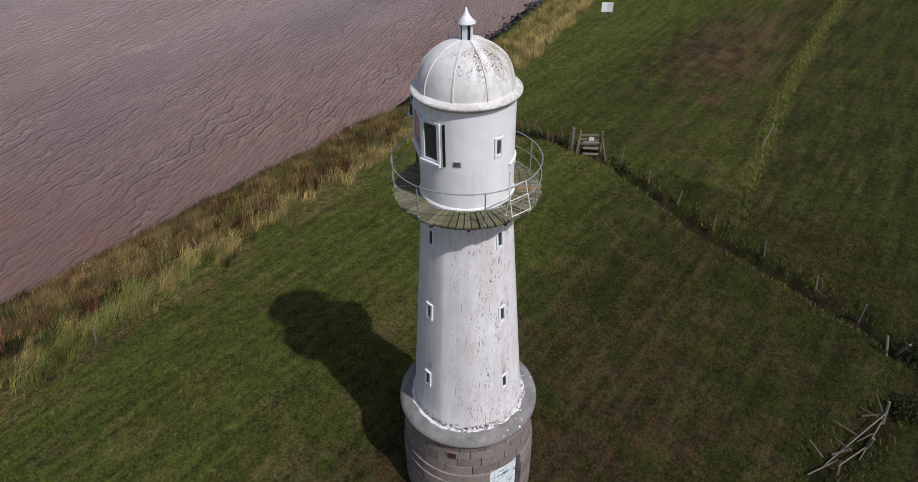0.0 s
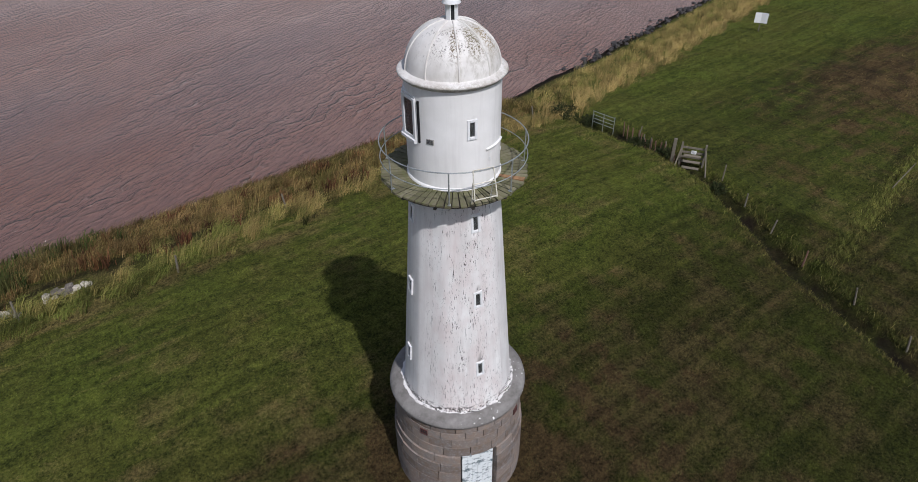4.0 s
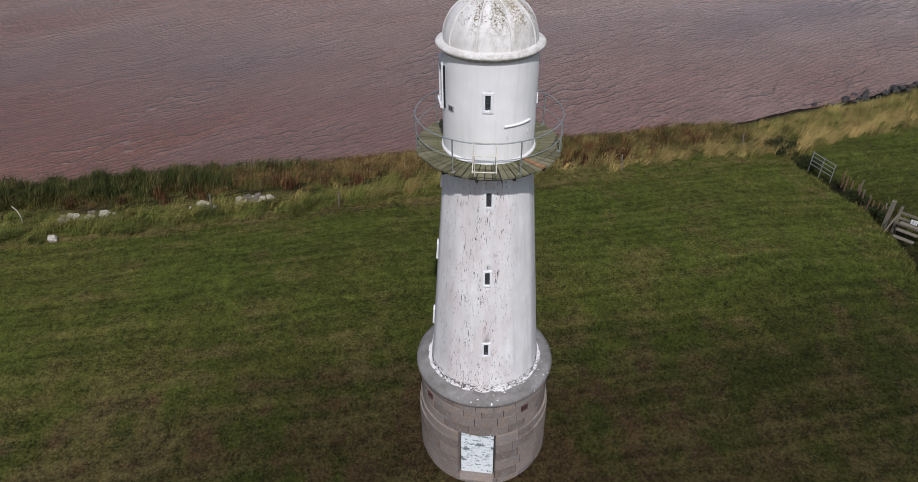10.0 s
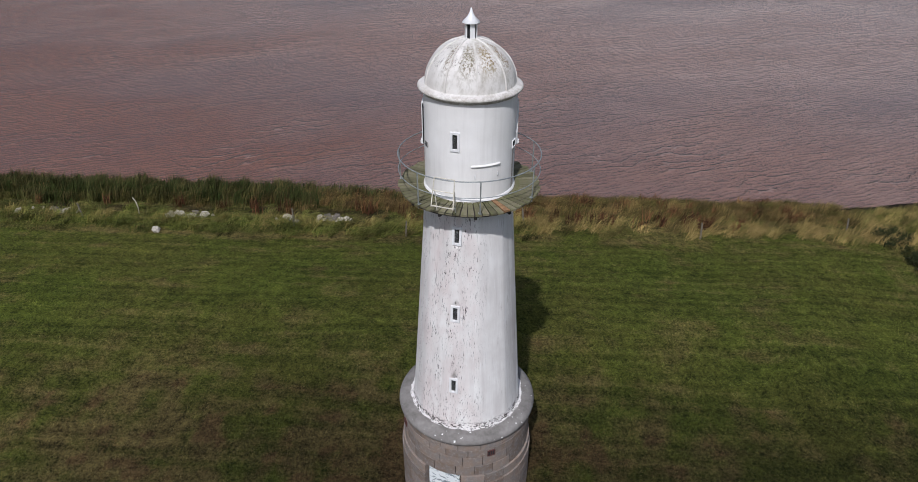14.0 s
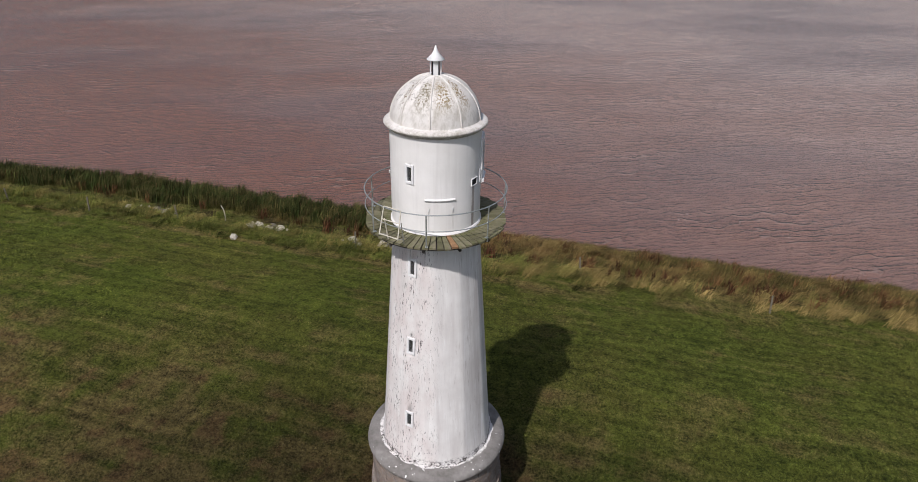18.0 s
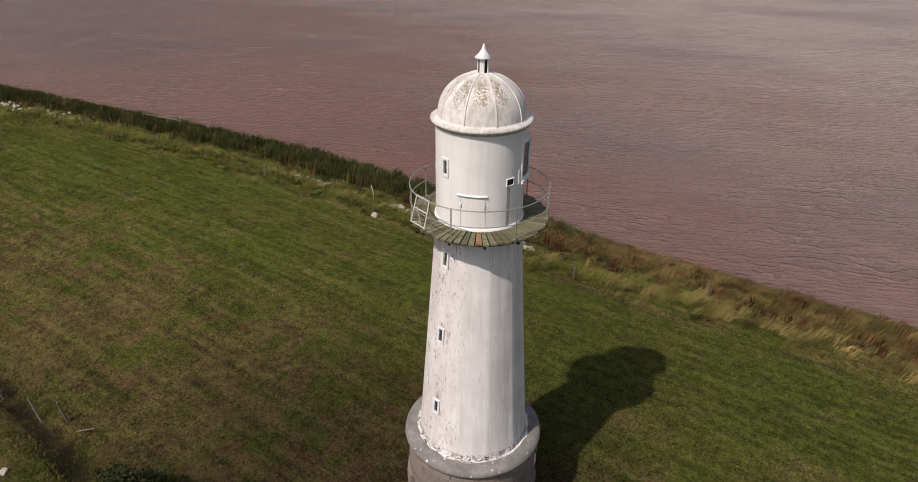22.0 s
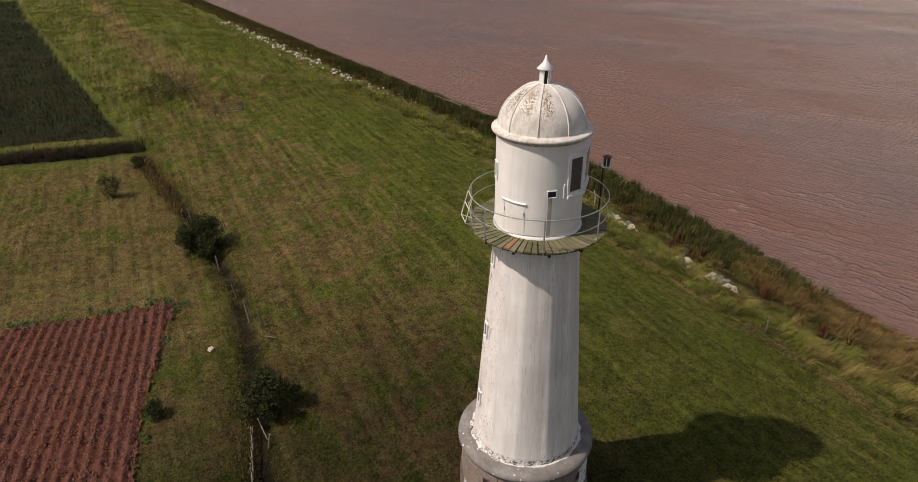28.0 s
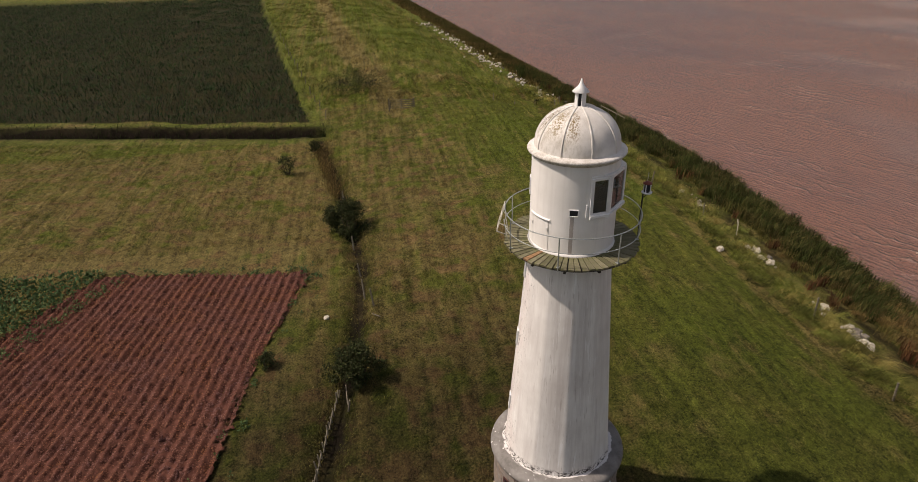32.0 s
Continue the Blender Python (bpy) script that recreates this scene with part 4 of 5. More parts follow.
# ---- things on the gallery ----
def build_ladder():
    lad = thing("boarding_ladder", "cream-painted steel ladder frame hooked over the gallery rail", "ladder")
    a0, a1 = 246.5, 262.0
    bot = [polar(a, 2.09, 12.64) for a in (a0, a1)]
    top = [polar(a, 1.90, 13.33) for a in (a0, a1)]
    for t, b in zip(top, bot):
        part("stile", rod(t, b, 0.015), BRASSY, lad)
        part("strut", rod(b, Vector((b.x * 0.86, b.y * 0.86, 12.52)), 0.016), BRASSY, lad)
        part("foot", rod(Vector((b.x * 0.86, b.y * 0.86, 12.405)), Vector((t.x, t.y, 13.0)), 0.014), BRASSY, lad)
    for f in (0.0, 0.45, 0.98):
        part("rung", rod(top[0].lerp(bot[0], f), top[1].lerp(bot[1], f), 0.013), BRASSY, lad)


def build_nav_lamp():
    p = polar(82, 1.90, 12.38)
    lamp = thing("navigation_lamp", "black pole with a small white-framed lantern clamped to the gallery", "lamp")
    part("pole", rod(p, p + Vector((0, 0, 1.36)), 0.022), BLACKM, lamp)
    q = p + Vector((0.03, 0.09, 1.36))
    part("arm", rod(p + Vector((0, 0, 1.2)), q + Vector((0.04, 0.06, 0)), 0.012), BLACKM, lamp)
    part("tray", lathe([(0.0, 0), (0.15, 0), (0.15, 0.02), (0.0, 0.02)], 20), TRIM, lamp).location = q
    head = part("lantern_glass", lathe([(0.075, 0.02), (0.075, 0.26), (0.0, 0.26)], 20), BLACKM, lamp, "", True)
    head.location = q
    for k in range(4):
        c = q + polar(45 + 90 * k, 0.095)
        part("guard", rod(c + Vector((0, 0, 0.02)), c + Vector((0, 0, 0.27)), 0.014), TRIM, lamp)
    part("cap", lathe([(0.12, 0.26), (0.12, 0.285), (0.05, 0.33), (0.0, 0.34)], 20), m_plain("rust_red_cap", (0.20, 0.06, 0.045), 0.6), lamp, "rust-red cap", True).location = q
    part("aerial", rod(q + Vector((-0.03, 0, 0.3)), q + Vector((-0.05, 0.02, 0.55)), 0.006), TRIM, lamp)


build_ladder()
build_nav_lamp()


# ---- grass, reeds and crops ----
def blade_field(name, x, y, h, w, lean, material, dry, label, category, wind=(0.8, 0.25), droop=0.35, sink=0.02, bend=True, tone=None):
    """Many single blades as one piece of stuff: bent ribbons, or plain triangles."""
    rng = np.random.RandomState(len(name) * 7 + len(x) % 97)
    n = len(x)
    z = land(x, y) - sink
    a = rng.uniform(0, 2 * np.pi, n)
    cx, cy = np.cos(a) * w / 2, np.sin(a) * w / 2
    th = rng.uniform(0, 2 * np.pi, n)
    lx = (wind[0] * lean + np.cos(th) * droop) * h
    ly = (wind[1] * lean + np.sin(th) * droop) * h
    base = np.stack([x, y, z], 1)
    side = np.stack([cx, cy, np.zeros(n)], 1)
    if bend:
        mid = base + np.stack([lx * 0.3, ly * 0.3, h * 0.62], 1)
        tip = base + np.stack([lx, ly, h * np.clip(1 - 0.35 * np.hypot(lx, ly) / np.maximum(h, 0.01), 0.35, 1)], 1)
        verts = np.stack([base - side, base + side, mid + side * 0.8, mid - side * 0.8, tip], 1).reshape(-1, 3)
        o = np.arange(n)[:, None] * 5
        faces = np.concatenate([o + [[0, 1, 2]], o + [[0, 2, 3]], o + [[3, 2, 4]]], 1).reshape(-1, 3)
        k = 5
    else:
        tip = base + np.stack([lx, ly, h], 1)
        verts = np.stack([base - side, base + side, tip], 1).reshape(-1, 3)
        faces = np.arange(3 * n).reshape(-1, 3)
        k = 3
    ob = arrays(name, verts, 1, faces, material, {"dry": np.repeat(dry if material == LAWN else np.clip(dry, 0, 1), k), "tone": np.repeat(np.full(n, 0.5) if tone is None else tone, k)})
    return tagged(ob, label, category, kind="stuff")


def bank_v(x, y):
    return y - (np.interp(x, SHORE_X, SHORE_Y) - 27.5)


def in_plough(x, y):
    top = np.interp(x, [-22.6, -20.7, -12.6, -5.6, 3.0], [-9.9, -9.8, -11.9, -12.9, -14.5])
    return (x > -22.4 + 0.15 * (y + 16)) & (y < top)


def tussocks(n, per, x0, x1, y0, y1, spread, seed):
    """Blade places in tufts: x, y, the tuft's number and a random source."""
    rng = np.random.RandomState(seed)
    cx, cy = rng.uniform(x0, x1, n), rng.uniform(y0, y1, n)
    k = np.repeat(np.arange(n), per)
    s = spread * rng.uniform(0.5, 1.4, n)[k]
    return cx[k] + rng.normal(0, 1, n * per) * s, cy[k] + rng.normal(0, 1, n * per) * s, k, rng


def build_turf(name, n, per, area, size, label, keep):
    x, y, k, rng = tussocks(n, per, *area, 1.35 * size, len(name))
    tuft_tone, tuft_h = rng.uniform(0.85, 1.18, n), rng.uniform(0.5, 1.4, n)
    cx, cy = np.zeros(n), np.zeros(n)
    cx[k], cy[k] = x, y
    tuft_h *= (1 + 1.1 * np.clip(smooth_noise(cx, cy, 5, 87), 0, 1.5) * (cx < -56)) * np.clip(1 + 0.35 * smooth_noise(cx, cy, 1.1, 84) + 0.5 * smooth_noise(cx, cy, 0.42, 88), 0.3, 2.2)
    ok = keep(x, y) & (rng.uniform(0, 1, len(x)) > 0.85 * bare(x, y) + 0.6 * np.exp(-(((x - 48) / 13) ** 2 + ((y - 8) / 4.2) ** 2) ** 1.5))
    x, y, k = x[ok], y[ok], k[ok]
    h = size * tuft_h[k] * rng.uniform(0.7, 1.4, len(x))
    blade_field(name, x, y, h, 0.38 * size, 0.25, LAWN, dryness(x, y), label, "grass", bend=False, droop=0.65, tone=tuft_tone[k] * zone(x, y))


def build_meadow():
    build_turf("meadow_grass", 92000, 9, (-26, 25, -10, 19), 0.066, "short mown meadow grass with dry brown patches",
               lambda x, y: (np.hypot(x, y) > 2.3) & (line_gap(x, y, FENCE) + 0.3 * smooth_noise(x, y, 0.9, 19) > 0.45) & ~in_plough(x, y) & (bank_v(x, y) < 19.4))
    build_turf("far_meadow_grass", 48000, 8, (-66, -26, -42, 18), 0.10, "rough grass of the field beyond the bank",
               lambda x, y: ~((x < -47.5 + 0.2 * (y + 10.5)) & (y < -9.5)) & (bank_v(x, y) < 18.4))
    build_turf("east_meadow_grass", 36000, 5, (18, 88, -30, 26), 0.12, "green pasture grass beyond the fence",
               lambda x, y: (line_gap(x, y, FENCE) > 0.5) & (bank_v(x, y) < 18.0))
    build_turf("west_bank_grass", 42000, 5, (-215, -60, -34, 18), 0.19, "rough tussocky grass of the far bank",
               lambda x, y: (bank_v(x, y) < 19) & (y > np.interp(x, [-175, -148, -92, -54], [-29, -25.5, -16.8, -10.5])))


def build_flecks():
    """Dry cut stalks lying on the mown grass."""
    rng = np.random.RandomState(404)
    n = 70000
    x, y = rng.uniform(-48, 26, n), rng.uniform(-22, 17.5, n)
    dens = np.clip(1.3 * dryness(x, y) - 0.25 + 0.3 * smooth_noise(x, y, 1.2, 95), 0.0, 1)
    ok = (rng.uniform(0, 1, n) < dens) & (np.hypot(x, y) > 2.4) & ~in_plough(x, y) & (line_gap(x, y, FENCE) > 0.7)
    x, y = x[ok], y[ok]
    blade_field("cut_stalks", x, y, rng.uniform(0.04, 0.10, len(x)), 0.022, 0.3, STALK, rng.uniform(0.7, 1.0, len(x)), "dry cut stalks lying on the mown grass", "straw", bend=False, droop=1.6, sink=-0.02, tone=zone(x, y) * rng.uniform(0.1, 0.8, len(x)) - 0.15)


def tuft_places(n, per, area, spread, seed):
    x, y, k, rng = tussocks(n, per, *area, spread, seed)
    y = y + np.interp(x, SHORE_X, SHORE_Y) - 27.5
    cx, cy = np.zeros(n), np.zeros(n)
    cx[k], cy[k] = x, y
    return x, y, k, rng, cx, cy, bank_v(cx, cy)


def build_bank_grass():
    # the pale fringe beside the meadow
    x, y, k, rng, cx, cy, v0 = tuft_places(8600, 26, (-66, 84, 16.5, 26.8), 0.16, 5)
    n = len(cx)
    tone = np.clip(rng.uniform(0.1, 0.9, n) + 0.55 * smooth_noise(cx, cy, 1.5, 34), -0.35, 1.4)
    hgt = rng.uniform(0.6, 1.2, n) * np.clip(1 + 0.3 * smooth_noise(cx, cy, 1.8, 35), 0.5, 1.6)
    straw = np.clip(0.34 + 0.42 * smooth_noise(cx, cy, 2.0, 31) + np.clip((cx + 4) / 28, -0.22, 0.55) + rng.normal(0, 0.20, n), 0, 1)
    straw = np.clip(straw + np.interp(v0 - 0.8 * (cx > 1), [17, 18.2, 19, 20.2, 21, 25], [-0.4, -0.1, 0.22, 0.0, -0.15, -0.2]), 0, 1)
    tone = np.clip(tone + 0.25 * (cx > 26) + np.interp(v0 - 0.8 * (cx > 1), [17, 18.2, 19, 20.2, 22], [-0.35, -0.1, 0.2, -0.1, -0.2]), -0.45, 1.4)
    edge = 17.5 + 1.5 * np.clip((cx + 3) / 8, 0, 1) + 0.7 * smooth_noise(cx, cy, 5, 33)
    low = np.where(cx > 24, 24.6, 20.2 + 0.7 * np.clip((cx + 3) / 8, 0, 1)) + 0.5 * smooth_noise(cx, cy, 4, 36)
    heap = np.minimum(np.hypot(cx + 19.0, (cy - 19.7) * 1.6), np.minimum(np.hypot(cx + 12.3, (cy - 19.6) * 1.6), np.hypot(cx + 9.3, (cy - 19.7) * 1.6))) < 1.0
    ok = ((v0 > edge) & (v0 < low) & ~heap & ((cx < -13) <= (v0 < 20.6)))[k]
    x, y, k = x[ok], y[ok], k[ok]
    h = hgt[k] * rng.uniform(0.5, 0.9, len(x)) * np.interp(v0[k], [17.2, 18.6, 21], [0.5, 1.0, 0.9])
    blade_field("bank_grass", x, y, h, 0.019, 1.35, TALL, straw[k] + rng.uniform(-0.2, 0.2, len(x)), "tall windblown straw-coloured grass on the river bank", "grass", droop=0.7, tone=tone[k])
    # the darker rusty band towards the water
    x, y, k, rng, cx, cy, v0 = tuft_places(4300, 34, (-66, 24, 20, 27), 0.20, 15)
    n = len(cx)
    tone = np.clip((rng.uniform(0, 0.9, n) + 0.45 * smooth_noise(cx, cy, 1.6, 37)) * np.interp(v0, [21, 23, 25.2, 26.2], [0.8, 1.2, 1.0, -0.2]), -0.4, 1.3)
    rust = np.clip(0.32 + 0.5 * smooth_noise(cx, cy, 2.6, 38) + 0.2 * smooth_noise(cx, cy, 0.9, 39) + np.clip((cx + 14) / 16, -0.6, 0.1) + 0.3 * np.exp(-((cx + 4) / 7) ** 2), 0, 1)
    thick = rng.uniform(0, 1, n) < np.interp(cx, [-66, -40, -14, -9, 24], [0.35, 0.35, 0.5, 1, 1])
    ok = ((v0 > 21.5 + 0.6 * smooth_noise(cx, cy, 3, 40)) & (v0 < 27.0) & thick)[k]
    x, y, k = x[ok], y[ok], k[ok]
    h = rng.uniform(0.38, 0.85, n)[k] * rng.uniform(0.7, 1.15, len(x)) * np.interp(v0[k], [20.5, 22, 25.5, 27], [0.7, 1.0, 1.05, 0.75])
    blade_field("bank_sedge", x, y, h, 0.020, 0.85, SEDGE, rust[k] + rng.uniform(-0.15, 0.15, len(x)), "rusty brown sedge along the lower river bank", "sedge", droop=0.6, tone=tone[k])
    x, y, k, rng, cx, cy, v0 = tuft_places(1500, 22, (-66, 60, 20, 27), 0.18, 6)
    n = len(cx)
    spot = smooth_noise(cx, cy, 4.0, 41) + 0.6 * smooth_noise(cx, cy, 1.4, 42)
    ok = ((spot > np.where(cx < -10, 0.75, 0.22)) & (cx < 20) & (v0 > 20.3) & (v0 < 26.8))[k]
    x, y, k = x[ok], y[ok], k[ok]
    blade_field("dock_stalks", x, y, rng.uniform(0.5, 1.05, len(x)), 0.045, 0.3, DOCK, rng.uniform(0, 1, n)[k], "rusty brown dock stalks among the bank grass", "weeds", droop=0.35, tone=rng.uniform(-0.2, 0.8, n)[k])
    x, y, k, rng, cx, cy, v0 = tuft_places(3600, 22, (-80, 16, 20.5, 27.4), 0.22, 7)
    n = len(cx)
    bed = np.interp(cx, [-80, -60, -45, -16, -9, -5], [0.6, 0.7, 1.0, 1.0, 0.3, 0.0])
    ok = ((v0 > 22.0 - 1.0 * smooth_noise(cx, cy, 4, 51)) & (v0 < 27.4) & (rng.uniform(0, 1, n) < bed))[k]
    x, y, k = x[ok], y[ok], k[ok]
    blade_field("reed_bed", x, y, rng.uniform(0.7, 1.2, len(x)) * np.clip(0.95 + 0.35 * smooth_noise(cx, cy, 3.0, 54), 0.45, 1.35)[k], 0.04, 0.3, REED, rng.uniform(-0.3, 0.75, n)[k], "dense dark green reeds at the waterline", "reeds", droop=0.22, tone=np.clip(rng.uniform(0, 0.9, n) + 0.4 * smooth_noise(cx, cy, 2.5, 56), -0.3, 1.2)[k])
    # far bank to the west: olive rough growth and brown reeds down to the water
    x, y, k, rng, cx, cy, v0 = tuft_places(6000, 14, (-240, -64, 17.5, 27.3), 0.42, 8)
    n = len(cx)
    ok = ((v0 > 21.0 + 0.5 * smooth_noise(cx, cy, 6, 52)) & (v0 < 27.3))[k]
    x, y, k = x[ok], y[ok], k[ok]
    deep = np.clip((v0 - 21) / 3, 0, 1)
    blade_field("far_bank_growth", x, y, rng.uniform(0.35, 0.95, len(x)) * (0.5 + 0.6 * deep[k]), 0.10, 0.4, SEDGE, np.clip(0.45 - 0.3 * deep + 0.4 * smooth_noise(cx, cy, 5, 53), 0, 1)[k], "dark olive and brown rough growth on the far bank", "reeds", droop=0.35, tone=np.clip(rng.uniform(0, 0.9, n) * (1 - 0.6 * deep), 0, 1)[k])
    # growth in the cross ditch, its tone lowered to paint the ditch's shade
    rng = np.random.RandomState(55)
    m = 22000
    y = rng.uniform(-110, -9.6, m)
    x = -51.5 + 0.2 * (y + 10.5) + rng.normal(0, 0.75, m)
    blade_field("ditch_reeds", x, y, rng.uniform(0.3, 0.6, m), 0.06, 0.2, REED, np.zeros(m), "reeds along the field ditch, darkened as its shade", "reeds", droop=0.3, tone=rng.uniform(-0.4, 0.0, m))
    # rough fringes along the ditches and the hay strip
    xs, ys, ds, hs = [], [], [], []
    rng = np.random.RandomState(77)
    for line, m, spread, tall, gap in ((FENCE, 13000, 1.2, 0.34, 0.45), (HEDGE, 15000, 1.3, 0.25, 0.30), ([(21, -2.5), (40.5, 0.4), (60, 1.9), (90, 3.6)], 20000, 0.62, 0.30, 0.0)):
        seg = np.array(line)
        ln = np.hypot(*np.diff(seg, axis=0).T)
        q = rng.choice(len(ln), m, p=ln / ln.sum())
        t = rng.uniform(0, 1, m)
        p = seg[q] + (seg[q + 1] - seg[q]) * t[:, None] + rng.normal(0, spread * 0.55, (m, 2))
        p = p[(line_gap(p[:, 0], p[:, 1], line) > gap) & (bank_v(p[:, 0], p[:, 1]) < 26)]
        xs.append(p[:, 0]), ys.append(p[:, 1])
        ds.append((0.6 if gap == 0.0 else 1.0) * np.clip(0.45 + 0.5 * (p[:, 0] < -28) + 0.35 * smooth_noise(p[:, 0], p[:, 1], 1.8, 91) + rng.uniform(-0.2, 0.2, len(p)), 0, 1)), hs.append(rng.uniform(0.4, 1.0, len(p)) * tall)
    x, y = np.concatenate(xs), np.concatenate(ys)
    blade_field("ditch_grass", x, y, np.concatenate(hs), 0.024, 0.4, TALL, np.concatenate(ds) * 0.7, "long pale grass along the ditches and fence lines", "grass", droop=0.6, tone=np.clip(0.15 + 0.45 * smooth_noise(x, y, 0.7, 92) - 0.25 * (y < -9.5) * (x > 4), -0.4, 0.7) + 0.45 * ((x > 26) & (y > -2.5) & (y < 6)))


def build_dead_stalks():
    """The rusty dead growth where the hedge line meets the cross ditch."""
    rng = np.random.RandomState(66)
    t = rng.uniform(0, 1, 4200)
    x = -47.5 + 14 * t + rng.normal(0, 0.2, 4200)
    y = np.interp(x, [-48.5, -36.0, -20.8], [-10.0, -8.0, -6.4]) - 0.35 + rng.normal(0, 0.32, 4200)
    keep = rng.uniform(0, 1, 4200) > 0.75 * t
    x, y = x[keep], y[keep]
    blade_field("dead_stalks", x, y, rng.uniform(0.25, 0.7, len(x)), 0.03, 0.3, SEDGE, rng.uniform(0.3, 1.0, len(x)), "rusty dead stalks along the old hedge line", "weeds", droop=0.5, tone=rng.uniform(-0.2, 0.8, len(x)))


def build_plough():
    """Ridged red soil with clods, laid over the field's edge."""
    xs, ys = np.arange(-24.5, 2.0, 0.10), np.arange(-26.5, -8.0, 0.0625)
    gx, gy = np.meshgrid(xs, ys)
    x, y = gx.ravel(), (gy - 0.165 * (gx + 14)).ravel()
    rng = np.random.RandomState(12)
    row = y + 0.165 * (x + 14)
    ridge = np.abs(((row / 0.50) % 1) - 0.5) * 2
    rough = rng.normal(0, 1, gx.shape)
    for axis in (0, 1):
        rough = rough + 0.8 * (np.roll(rough, 1, axis) + np.roll(rough, -1, axis))
    z = land(x, y) + 0.05 + 0.13 * ridge ** 1.3 + rng.normal(0, 0.022, len(x)) + 0.011 * rough.ravel()
    left = -23.4 - 0.50 * (x + 22.6)
    ok = in_plough(x + 0.3 * smooth_noise(x, y, 2.2, 63), y + 0.26 * smooth_noise(x, y, 0.9, 64) + rng.normal(0, 0.09, len(x))) & (y > left)
    w, h = len(xs), len(ys)
    i = (np.arange(h - 1)[:, None] * w + np.arange(w - 1)[None]).ravel()
    i = i[ok[i] & ok[i + 1] & ok[i + w] & ok[i + w + 1]]
    ob = arrays("ploughed_field", np.stack([x, y, z], 1), 2, np.stack([i, i + 1, i + w + 1, i + w], 1), SOIL)
    tagged(ob, "ploughed red-brown soil in straight furrows", "field", kind="stuff")
    # clods
    n = 120000
    cx, cy = rng.uniform(-23, 1, n), rng.uniform(-26, -9.8, n)
    ok = in_plough(cx, cy) & (cy > -23.2 - 0.50 * (cx + 22.6))
    cx, cy = cx[ok], cy[ok]
    n = len(cx)
    s = 0.016 + 0.050 * rng.uniform(0, 1, n) ** 4
    lift = 0.05 + 0.13 * (np.abs((((cy + 0.165 * (cx + 14)) / 0.50) % 1) - 0.5) * 2) ** 1.3
    dirs = np.array([[1, 0, 0], [-1, 0, 0], [0, 1, 0], [0, -1, 0], [0, 0, 1], [0, 0, -1.0]])
    v = np.stack([cx, cy, land(cx, cy) + lift], 1)[:, None] + dirs[None] * (s[:, None] * rng.uniform(0.6, 1.3, (n, 6)))[..., None]
    f = np.array([[0, 2, 4], [2, 1, 4], [1, 3, 4], [3, 0, 4], [2, 0, 5], [1, 2, 5], [3, 1, 5], [0, 3, 5]])
    ob = arrays("soil_clods", v.reshape(-1, 3), 1, (np.arange(n)[:, None, None] * 6 + f[None]).reshape(-1, 3), CLOD)
    tagged(ob, "loose clods of red-brown soil", "soil", kind="stuff")


def leaf_cards(name, centres, size, material, label, category, dry, seed, up=0.4, parent=None):
    """Many small folded leaves, one piece of stuff."""
    rng = np.random.RandomState(seed)
    n = len(centres)
    d = rng.normal(0, 1, (n, 3))
    d[:, 2] = np.abs(d[:, 2]) * up + 0.1
    d /= np.linalg.norm(d, axis=1)[:, None]
    e = np.cross(d, rng.normal(0, 1, (n, 3)))
    e /= np.linalg.norm(e, axis=1)[:, None]
    s = size * rng.uniform(0.6, 1.3, n)[:, None]
    nrm = np.cross(d, e)
    a, b = centres, centres + d * s
    mid = (a + b) / 2 - nrm * s * 0.12
    verts = np.stack([a, mid + e * s * 0.32, b, mid - e * s * 0.32], 1).reshape(-1, 3)
    o = np.arange(n)[:, None] * 4
    faces = np.concatenate([o + [[0, 1, 2]], o + [[0, 2, 3]]], 1).reshape(-1, 3)
    ob = arrays(name, verts, 1, faces, material, {"dry": np.repeat(dry, 4), "tone": np.repeat(rng.uniform(0.1, 0.9, n), 4)})
    if parent is None:
        tagged(ob, label, category, kind="stuff")
    else:
        ob.parent = parent
        ob["kind"] = "stuff"
    return ob


